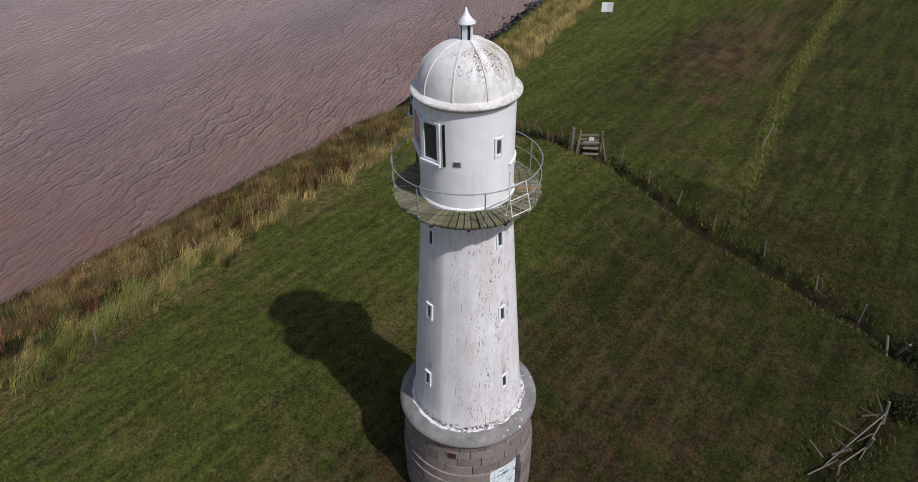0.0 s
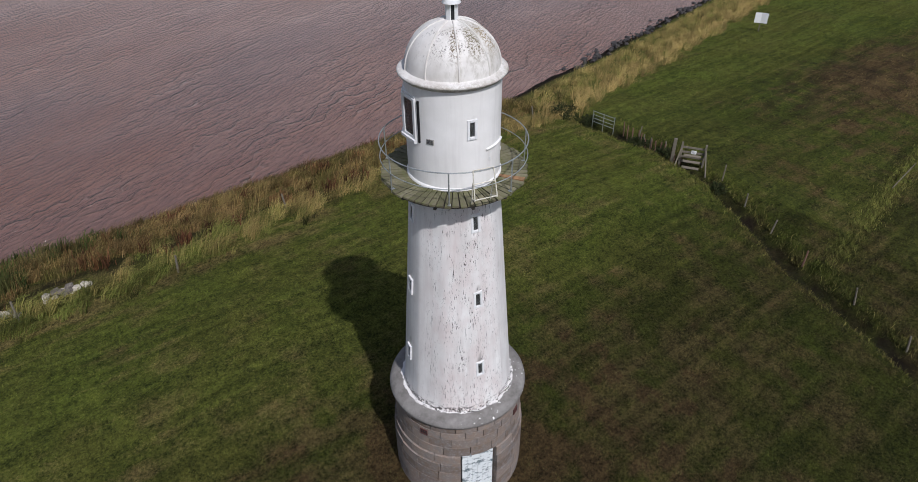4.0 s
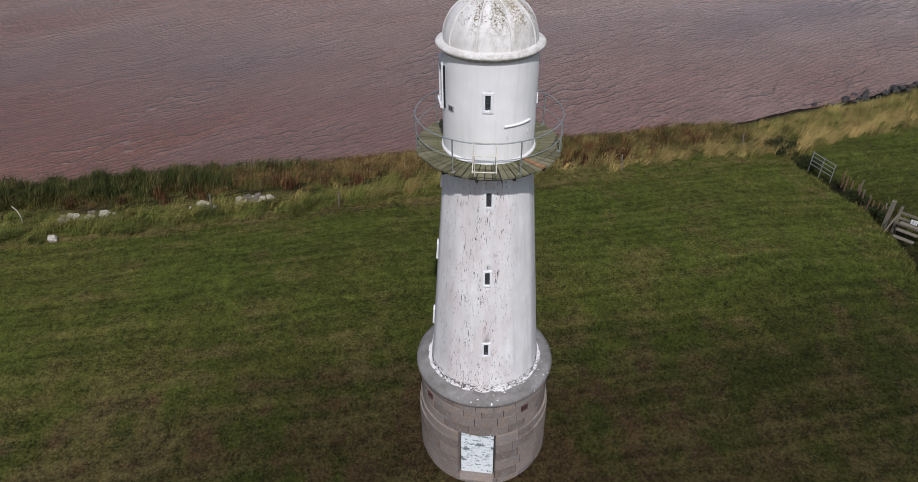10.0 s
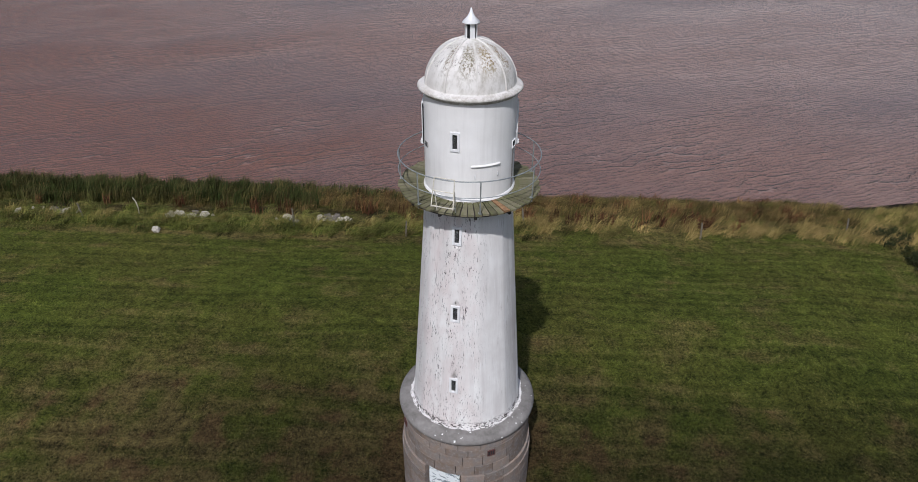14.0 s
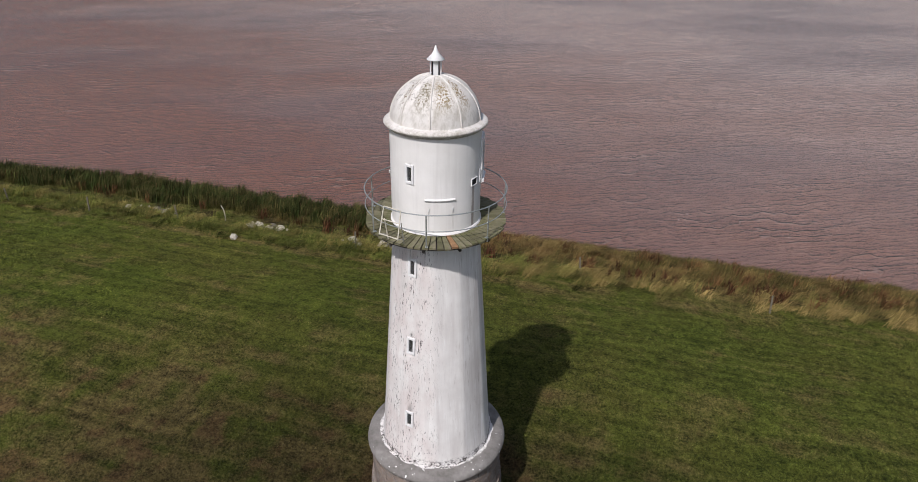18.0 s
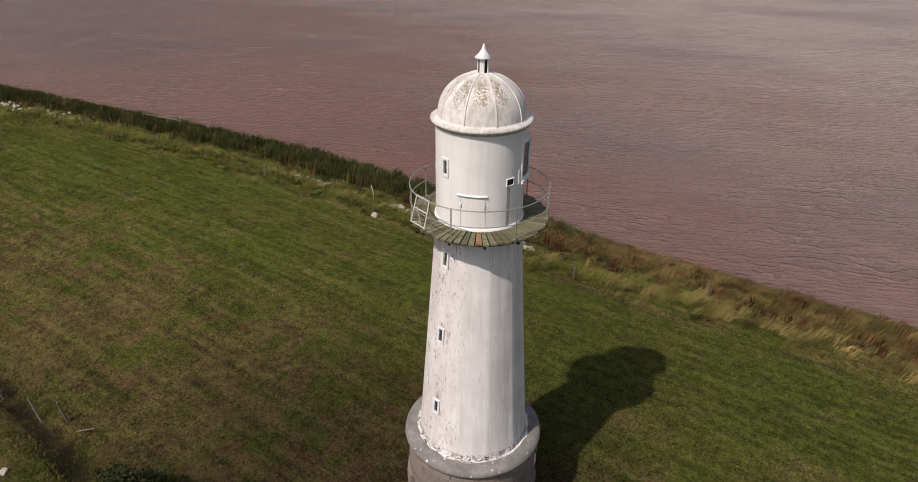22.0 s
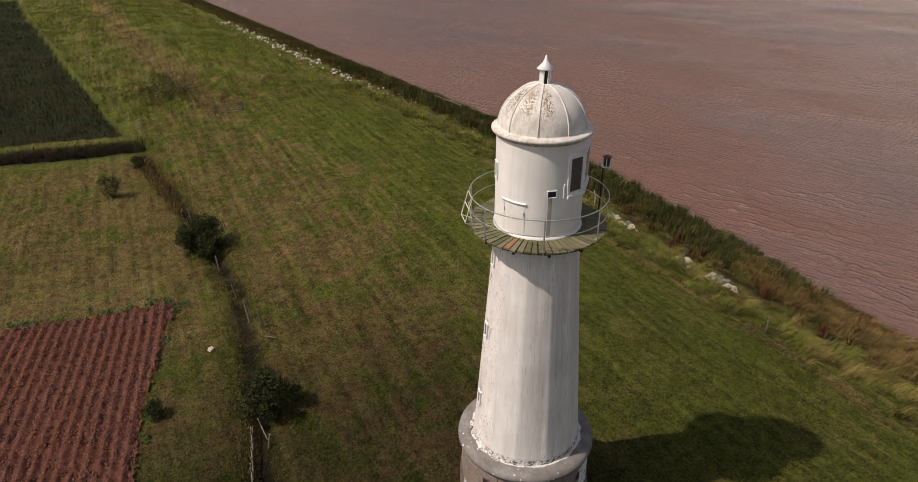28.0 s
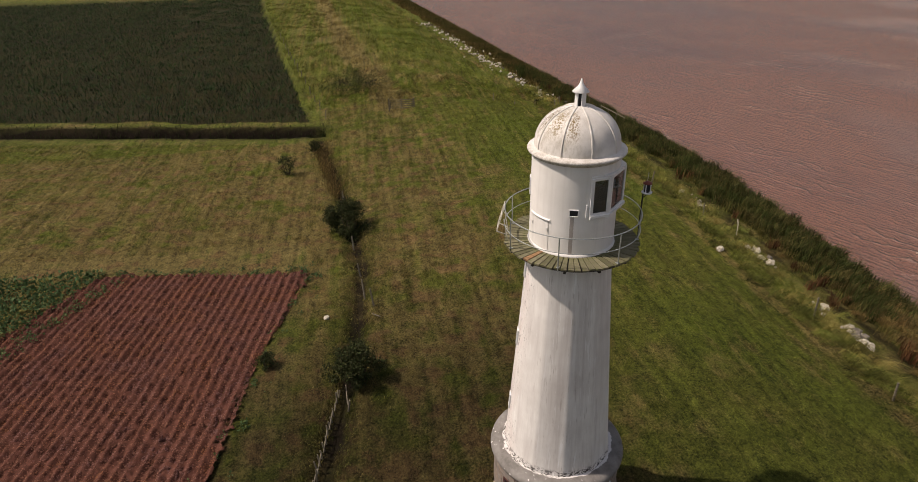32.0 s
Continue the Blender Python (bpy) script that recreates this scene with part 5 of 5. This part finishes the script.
def build_crops():
    rng = np.random.RandomState(31)
    # leafy root crop beside the ploughed soil
    n = 26000
    x, y = rng.uniform(-26, 2, n), rng.uniform(-36, -22.0, n)
    edge = -22.9 - 0.50 * (x + 22.6) + 0.5 * smooth_noise(x, y, 2, 71)
    rows = np.abs((((y + 0.165 * x) / 0.62) % 1) - 0.5)
    ok = (y < edge) & (rows < 0.40) & (x > -23.8)
    c = np.stack([x, y, land(x, y) + rng.uniform(0.05, 0.45, n)], 1)[ok]
    leaf_cards("root_crop", c, 0.24, BEET, "broad green leaves of a root crop in rows", "crop", rng.uniform(0, 0.7, len(c)), 32, 0.9)
    # weeds on the edge of the soil
    t = rng.uniform(0, 1, 5200)
    ex = np.interp(t, [0, 0.45, 1], [-22.6, -12.6, -2.0]) + rng.normal(0, 0.5, 5200)
    ey = np.interp(ex, [-22.6, -20.7, -12.6, -5.6, 3.0], [-9.9, -9.8, -11.9, -12.9, -14.5]) + rng.normal(0.25, 0.35, 5200)
    ok = (smooth_noise(ex, ey, 1.6, 73) > np.where(ex > -20, 0.75, 0.35))
    c = np.stack([ex, ey, land(ex, ey) + rng.uniform(0.02, 0.16, 5200)], 1)[ok]
    wx = -22.6 + 0.15 * (np.linspace(-24, -9.6, 2600) + 16) + rng.normal(0, 0.3, 2600)
    wy = np.linspace(-24, -9.6, 2600)
    c = np.concatenate([c, np.stack([wx, wy, land(wx, wy) + rng.uniform(0.02, 0.2, 2600)], 1)[smooth_noise(wx, wy, 1.8, 74) > 0.25]])
    px = rng.uniform(-22.3, -8, 2400)
    py = -21.7 - 0.50 * (px + 22.6) + rng.normal(0, 0.42, 2400)
    c = np.concatenate([c, np.stack([px, py, land(px, py) + rng.uniform(0.1, 0.3, 2400)], 1)[smooth_noise(px, py, 1.4, 76) > -0.1]])
    leaf_cards("field_edge_weeds", c, 0.13, BEET, "leafy weeds along the edge of the soil", "weeds", rng.uniform(0, 0.8, len(c)), 33, 0.9)
    # tall dark crop beyond the cross ditch
    n = 120000
    x, y = rng.uniform(-175, -53.5, n), rng.uniform(-110, -9.5, n)
    right = np.interp(x, [-175, -148, -92, -54], [-30, -26.4, -17.6, -11.2])
    ok = (y < right) & (x < -55.2 + 0.2 * (y + 10.5)) & (np.abs((((x + 0.25 * y) / 0.75) % 1) - 0.5) < 0.4)
    x, y = x[ok], y[ok]
    blade_field("maize_crop", x, y, rng.uniform(0.35, 0.75, len(x)), 0.06, 0.2, MAIZE, rng.uniform(-0.7, 0.45, len(x)), "tall dark green maize crop beyond a ditch", "crop", droop=0.9, tone=np.clip(0.3 + 0.35 * smooth_noise(x, y, 6, 75) + 0.3 * smooth_noise(x * 0.2, y, 2.0, 78) + rng.uniform(-0.6, 0.7, len(x)), -0.4, 1.3))


build_meadow()
build_flecks()
build_bank_grass()
build_dead_stalks()
build_plough()
build_crops()


# ---- bushes ----
def build_bush(x, y, r, h, seed, name="hawthorn_bush", label="dense dark green hawthorn bush by the hedge ditch", leaves=5200):
    z = float(land(x, y))
    b = thing(name, label, "bush", at=(x, y, z))
    rng = np.random.RandomState(seed)
    stems = []
    for k in range(5):
        a = rng.uniform(0, 6.28)
        top = Vector((math.cos(a) * r * 0.55, math.sin(a) * r * 0.55, h * rng.uniform(0.6, 0.85)))
        part("stem", rod((0.08 * math.cos(a), 0.08 * math.sin(a), -0.1), top, 0.05, 0.015, 6), BARK, b)
        stems.append(top)
    cl = []
    for k in range(46):
        a, q = rng.uniform(0, 6.28), rng.uniform(0.0, 1.0) ** 0.6
        zz = rng.uniform(0.12, 1.0)
        rr = r * q * math.sqrt(max(0.06, 1 - (zz * 1.02 - 0.42) ** 2 / 0.42)) if zz > 0.42 else r * q * (0.75 + 0.5 * zz)
        cl.append((math.cos(a) * rr, math.sin(a) * rr, zz * h, rng.uniform(0.22, 0.42) * r * 0.75))
    pts = []
    for k in range(leaves):
        cx, cy, cz, cr = cl[rng.randint(len(cl))]
        d = rng.normal(0, 1, 3)
        d *= cr * rng.uniform(0.55, 1.1) / np.linalg.norm(d)
        pts.append((cx + d[0], cy + d[1], max(0.02, cz + d[2])))
    for k in range(22):
        a, q = rng.uniform(0, 6.28), rng.uniform(0.1, 0.9) * r
        foot = np.array([math.cos(a) * q * 0.8, math.sin(a) * q * 0.8, h * rng.uniform(0.45, 0.75)])
        tip = foot + np.array([math.cos(a) * r * 0.35, math.sin(a) * r * 0.35, h * rng.uniform(0.25, 0.50)]) * (1 - 0.45 * q / r)
        for f in np.linspace(0, 1, max(8, leaves // 130)):
            pts.append(tuple(foot + (tip - foot) * f + rng.normal(0, 0.07 * (1.2 - f) * r, 3)))
    pts = [p for p in pts if p[2] > 0.0]
    leaf_cards("crown", np.array(pts), 0.11, LEAF, "", "", rng.uniform(-0.2, 0.8, len(pts)), seed + 1, 0.8, b)


build_bush(-27.0, -7.3, 1.6, 2.3, 11, leaves=9000)
build_bush(-9.9, -6.9, 1.35, 2.1, 2, leaves=6500)
build_bush(-39.7, -12.5, 1.0, 1.6, 3, "young_tree", "sparse young hawthorn standing in the field", 900)
build_bush(-12.1, -11.4, 0.45, 0.7, 4, "field_shrub", "small leafy shrub at the edge of the ploughed soil", 700)
build_bush(-66.5, -5.9, 4.6, 1.1, 5, "bramble_patch", "low dark bramble patch on the far bank", 5200)
build_bush(-45.5, -10.4, 0.6, 0.9, 6, "field_shrub", "small bush where the hedge meets the ditch", 700)

build_bush(24.6, 19.4, 1.2, 0.6, 7, "ditch_scrub", "low dark bramble scrub filling the fence ditch", 1500)
build_bush(25.2, 17.4, 0.9, 0.55, 8, "ditch_scrub", "low dark bramble scrub filling the fence ditch", 1300)
build_bush(24.6, 12.4, 0.8, 0.5, 10, "ditch_scrub", "low dark bramble scrub filling the fence ditch", 1100)
build_bush(22.9, 5.2, 0.55, 0.45, 12, "ditch_scrub", "low dark bramble scrub filling the fence ditch", 700)
build_bush(16.6, -11.9, 1.0, 0.8, 13, "ditch_scrub", "dark bramble scrub round the broken corner posts", 1500)
build_bush(13.2, -12.2, 0.9, 0.5, 14, "ditch_scrub", "dark bramble scrub round the broken corner posts", 1200)
build_bush(24.4, 10.2, 0.6, 0.6, 9, "ditch_scrub", "low dark bramble scrub filling the fence ditch", 800)


# ---- fences, gates, rocks ----
def post_at(x, y, h, r, tilt, turn, material, name="fence_post", label="weathered grey timber fence post", group="fence posts"):
    ob = mesh_ob(name, bmesh.new(), material)
    bm = bmesh.new()
    add_rod(bm, (0, 0, -0.15), (0, 0, h), r, r * 0.82, 7)
    bm.to_mesh(ob.data)
    bm.free()
    ob.matrix_basis = pose(x, y, float(land(x, y)), 0, tilt, turn)
    return tagged(ob, label, "post", group)


rng_f = random.Random(21)
for px, py in ((-58, 17.6), (-52, 17.5), (-45, 17.2), (-38.5, 17.4), (-31.5, 17.6), (-25.3, 19.0), (-11.6, 18.6), (-4.5, 17.7), (2.6, 20.2), (13.2, 18.9), (22.5, 20.5)):
    post_at(px, py, rng_f.uniform(0.95, 1.25), 0.06, rng_f.uniform(-9, 9), rng_f.uniform(0, 360), WOOD, label="pale leaning fence post in the bank grass", group="river bank posts")
for k, (px, py) in enumerate(((24.2, 11.6), (24.4, 10.4), (24.5, 12.3), (24.6, 12.9), (23.4, 5.6), (22.1, 3.2), (21.0, 0.9), (19.8, -1.6), (19.0, -4.6), (18.3, -7.4), (17.4, -9.6))):
    post_at(px + 0.6, py, rng_f.uniform(0.8, 1.15), 0.05, rng_f.uniform(-10, 10), rng_f.uniform(0, 360), WOODRED if k == 7 else WOOD, label="short leaning timber post beside the fence ditch", group="ditch posts")
for px, py, h, t in ((-17.6, -6.3, 1.25, 14), (-16.3, -5.8, 1.15, 7), (-20.6, -6.5, 1.0, -8), (-33.0, -7.6, 1.0, 6), (-24.3, -6.9, 1.0, 10), (-8.0, -7.3, 0.8, -12)):
    post_at(px, py, h, 0.055, t, rng_f.uniform(0, 360), WOOD, label="broken grey timber post in the overgrown hedge line", group="hedge line posts")


for k in range(5):
    post_at(-56.0 + rng_f.uniform(-0.5, 0.5), 9.5 + 2.3 * k + rng_f.uniform(-0.4, 0.4), rng_f.uniform(0.7, 1.05), 0.04, rng_f.uniform(-6, 6), rng_f.uniform(0, 360), WOOD, label="thin fence post of the field boundary", group="boundary posts")
for k in range(13):
    f = k / 12
    post_at(-55.5 - 52 * f, -9.6 - 9.3 * f, rng_f.uniform(0.9, 1.2), 0.06, rng_f.uniform(-6, 6), rng_f.uniform(0, 360), WOOD, label="fence post along the crop field", group="crop fence posts")


def build_rail(a, b, ha, hb, r=0.03, label="fallen grey fence rail lying in the grass", material=WOOD):
    pa, pb = Vector((*a, float(land(*a)) + ha)), Vector((*b, float(land(*b)) + hb))
    ob = mesh_ob("fence_rail", rod((0, 0, 0), pb - pa, r, r * 0.8, 6), material)
    ob.location = pa
    return tagged(ob, label, "rail", "fallen rails")


for seg in (((11.9, -11.5), (8.2, -10.1), 0.7, 0.12), ((12.4, -11.6), (9.5, -11.2), 0.3, 0.05), ((10.6, -11.4), (8.4, -10.6), 0.06, 0.5), ((9.2, -10.6), (7.4, -9.8), 0.06, 0.35),
            ((31.4, -0.9), (34.3, -0.75), 0.12, 0.75), ((-15.4, -5.9), (-14.6, -5.5), 0.05, 0.35), ((-9.6, -7.4), (-8.0, -7.3), 0.5, 0.45)):
    build_rail(*seg)
for k in range(9):
    px = 8.4 + 0.5 * k + rng_f.uniform(-0.2, 0.2)
    py = float(np.interp(px, [8.0, 12.6], [-10.1, -11.8])) + rng_f.uniform(-0.3, 0.3)
    turn, ln = rng_f.uniform(-0.6, 0.6) + (0.35 if k % 2 else 2.0), rng_f.uniform(0.5, 1.3)
    build_rail((px, py), (px - ln * math.cos(turn), py + ln * math.sin(turn)), rng_f.uniform(0.25, 0.65), rng_f.uniform(0.04, 0.3), rng_f.uniform(0.03, 0.055), "broken dark stick of a collapsed fence", BARK)
for k in range(17):
    f = k / 16
    px, py = -9.2 + 6.6 * f, float(np.interp(-9.2 + 6.6 * f, [-10.4, -4.8, 1.5], [-7.2, -8.2, -9.0])) - 0.35
    post_at(px, py, rng_f.uniform(0.35, 0.75), 0.04, rng_f.uniform(-16, 16), rng_f.uniform(0, 360), WOOD, "stake", "short broken grey stake in the hedge ditch", "hedge stakes")
    if k % 3 == 0 and k < 16:
        build_rail((px, py), (px + 1.15, py - 0.16), 0.42, 0.30, 0.028, "split grey rail of a broken stake fence")
for px, py, h, t in ((12.1, -11.6, 1.1, 10), (16.2, -11.3, 1.2, -22), (16.0, -11.0, 0.9, 25), (10.3, -11.3, 0.7, -8)):
    post_at(px, py, h, 0.07, t, 40, WOOD, label="rotten grey gate post leaning over", group="broken corner posts")

for k in range(13):
    f = k / 12
    post_at(25.3 - 1.0 * f + rng_f.uniform(-0.15, 0.15), 14.2 - 5.4 * f, rng_f.uniform(0.7, 1.1), 0.045, rng_f.uniform(-7, 7), rng_f.uniform(0, 360), WOODRED, "paling", "rough brown paling stake along the fence ditch", "ditch palings")


def build_stile():
    """The wooden step stile with its notice, where the path crosses the ditch."""
    st = thing("stile", "grey timber step stile with a small white notice", "stile", at=(24.2, 8.0, float(land(24.2, 8.0)) + 0.45), rz=-58)
    part("gate_post", box(0.20, 0.20, 1.9, Matrix.Translation((-1.15, 0.1, 0.6)), 0.02), WOOD, st, "tall square gate post")
    for s in (-1, 1):
        part("post", box(0.12, 0.12, 1.8, Matrix.Translation((s * 0.7, 0, 0.55)), 0.012), WOOD, st)
        part("brace", rod((s * 0.72, -0.05, 1.05), (s * 1.0, -0.95, -0.35), 0.045), WOOD, st)
    for k in range(4):
        part("rail", box(1.5, 0.05, 0.13, Matrix.Translation((0, 0.09, 0.12 + 0.32 * k)), 0.008), WOOD, st)
    for k in range(3):
        part("step", box(1.0, 0.26, 0.05, Matrix.Translation((0, -0.25 - 0.22 * k, 0.72 - 0.3 * k)), 0.008), WOOD, st)
    note = part("notice", box(0.30, 0.02, 0.24, Matrix.Translation((0.05, -0.02, 0.85)), 0.004), SIGNW, st, "small white notice")
    for k in range(3):
        part("line", box(0.22, 0.004, 0.02, Matrix.Translation((0.05, -0.032, 0.91 - 0.06 * k))), INK, note)


def build_hurdle():
    h = thing("metal_hurdle", "grey metal field hurdle leaning over the ditch", "gate", at=(25.1, 16.0, float(land(25.1, 16.0)) + 0.45), rz=97)
    for k in range(4):
        part("bar", rod((-0.9, 0, 0.15 + 0.26 * k), (0.9, 0, 0.15 + 0.26 * k), 0.020), STEEL, h)
    for s in (-0.9, 0, 0.9):
        part("upright", rod((s, 0, -0.45), (s, 0, 1.0), 0.026), STEEL, h)


def build_field_gate(x, y, rz):
    g = thing("field_gate", "old grey five-bar timber field gate", "gate", at=(x, y, float(land(x, y))), rz=rz)
    for s in (-1, 1):
        part("gate_post", box(0.14, 0.14, 1.4, Matrix.Translation((s * 1.36, 0, 0.6)), 0.02), WOOD, g)
    for k in range(5):
        part("bar", box(2.5, 0.05, 0.07, Matrix.Translation((0, 0, 0.22 + 0.22 * k)), 0.006), WOOD, g)
    for s in (-1.2, 0, 1.2):
        part("upright", box(0.06, 0.05, 1.1, Matrix.Translation((s, 0.052, 0.66)), 0.006), WOOD, g)


def build_sign():
    s = thing("river_sign", "white two-panel notice board on a post by the bank", "sign", at=(52.0, 20.8, float(land(52.0, 20.8))), rz=-62)
    part("post", box(0.10, 0.09, 1.9, Matrix.Translation((0, 0.10, 0.75)), 0.008), WOOD, s)
    for d, turn in ((-0.29, 9), (0.29, -9)):
        part("board", box(0.58, 0.04, 0.95, Matrix.Translation((d, 0, 1.25)) @ Matrix.Rotation(radians(turn), 4, "Z"), 0.006), SIGNW, s)


def build_shore_fence():
    f = thing("shore_fence", "low timber fence with one long top rail by the water", "fence", at=(-54.3, 21.4, float(land(-54.3, 21.4))), rz=9)
    rise = float(land(-49.3, 22.2)) - float(land(-54.3, 21.4))
    for k in range(4):
        part("post", rod((1.69 * k, 0, -0.2 + rise * k / 3), (1.69 * k, 0.02, 1.1 + rise * k / 3), 0.05, 0.045, 7), WOOD, f)
    part("rail", rod((-0.1, 0.05, 1.02), (5.15, 0.05, 1.02 + rise), 0.04, 0.035, 6), WOOD, f)
    part("low_rail", rod((-3.0, 0.1, 0.45), (0.0, 0.05, 0.5), 0.025, 0.025, 6), WOOD, f)
    part("end_post", rod((-3.0, 0.1, -0.2), (-3.05, 0.1, 1.0), 0.05, 0.045, 7), WOOD, f)


def build_bent_stake():
    st = thing("bent_stake", "bent whitish stake among the bank boulders", "stake", at=(-22.1, 19.85, float(land(-22.1, 19.85))))
    pts = [Vector((0.0, 0, -0.1)), Vector((0.05, 0, 0.45)), Vector((0.0, 0, 0.85)), Vector((-0.16, 0, 1.15))]
    bm = bmesh.new()
    for a, b in zip(pts, pts[1:]):
        add_rod(bm, a, b, 0.035, 0.03, 7)
    part("shaft", bm, LIME, st)


build_shore_fence()
build_bent_stake()
build_stile()
build_hurdle()
build_field_gate(-54.6, -1.3, 87)
build_sign()


def rock_mesh(seed, flat):
    rng = random.Random(seed)
    bm = bmesh.new()
    bmesh.ops.create_icosphere(bm, subdivisions=1, radius=1.0)
    o = Vector((rng.uniform(0, 50), rng.uniform(0, 50), 0))
    for v in bm.verts:
        v.co *= 0.95 + 0.45 * noise.noise(v.co * 1.1 + o) + rng.uniform(-0.22, 0.16)
        v.co.z *= flat
    me = bpy.data.meshes.new("rock")
    bm.to_mesh(me)
    bm.free()
    return me


ROCKS = {}
for key, mat in (("pale", LIME), ("grey", GREYROCK), ("dark", DARKROCK)):
    ROCKS[key] = []
    for s in range(5):
        me = rock_mesh(s * 3 + len(key), 0.62 + 0.05 * s)
        me.materials.append(mat)
        ROCKS[key].append(me)


def put_rock(x, y, r, key, rng, label, group):
    ob = new("rock", ROCKS[key][rng.randrange(5)])
    ob.matrix_basis = Matrix.Translation((x, y, float(land(x, y)) + r * 0.4)) @ Euler((rng.uniform(-0.3, 0.3), rng.uniform(-0.3, 0.3), rng.uniform(0, 6.3))).to_matrix().to_4x4() @ Matrix.Diagonal((r, r * rng.uniform(0.7, 1.1), r, 1))
    tagged(ob, label, "rock", group)


rr = random.Random(5)
for cx, cy, n, sp in ((-19.0, 19.7, 15, 0.75), (-12.3, 19.6, 6, 0.6), (-9.3, 19.7, 14, 0.8), (-27.5, 19.9, 12, 1.6)):
    for _ in range(n):
        put_rock(cx + rr.gauss(0, sp), cy + rr.gauss(0, 0.22), rr.uniform(0.12, 0.36), rr.choice(("pale", "pale", "pale", "grey")), rr, "pale limestone boulder in the bank grass", "bank boulders")
put_rock(-19.7, 17.3, 0.34, "pale", rr, "single pale limestone boulder at the meadow edge", "bank boulders")
put_rock(-16.0, -8.5, 0.2, "pale", rr, "whitish lump lying in the grass", "field stones")
for _ in range(210):
    x = rr.choice((-62.0, -71.0, -80.0, -86.0, -92.0, -101.0, -110.0, -119.0)) + rr.gauss(0, 2.6)
    put_rock(x, float(np.interp(x, SHORE_X, SHORE_Y)) - rr.gauss(7.4, 0.95), rr.uniform(0.12, 0.32) * rr.uniform(0.7, 1.3), rr.choice(("pale", "pale", "grey")), rr, "limestone boulder on the far bank", "far bank boulders")
for _ in range(100):
    x = 33 + 27 * rr.random()
    put_rock(x, float(np.interp(x, SHORE_X, SHORE_Y)) - rr.gauss(0.1, 0.75), rr.uniform(0.10, 0.42), "dark", rr, "dark wet boulder at the water's edge", "shore boulders")


def build_far_stones():
    """The rest of the stony shore, as one heap."""
    rng = np.random.RandomState(91)
    verts, faces, base = [], [], 0
    for _ in range(260):
        me = ROCKS["dark"][rng.randint(5)]
        v = np.array([p.co[:] for p in me.vertices])
        f = np.array([p.vertices[:] for p in me.polygons])
        a, s, x = rng.uniform(0, 6.28), rng.uniform(0.12, 0.45), rng.uniform(56, 150)
        y = np.interp(x, SHORE_X, SHORE_Y) - rng.normal(0.1, 0.8)
        turn = np.array([[np.cos(a), -np.sin(a), 0], [np.sin(a), np.cos(a), 0], [0, 0, 1]])
        verts.append(v @ turn.T * s + [x, y, float(land(x, y)) + 0.3 * s])
        faces.append(f + base)
        base += len(v)
    ob = arrays("shore_stones", np.concatenate(verts), 1, np.concatenate(faces), DARKROCK)
    tagged(ob, "dark wet stones heaped along the far shore", "rocks", kind="stuff")


build_far_stones()
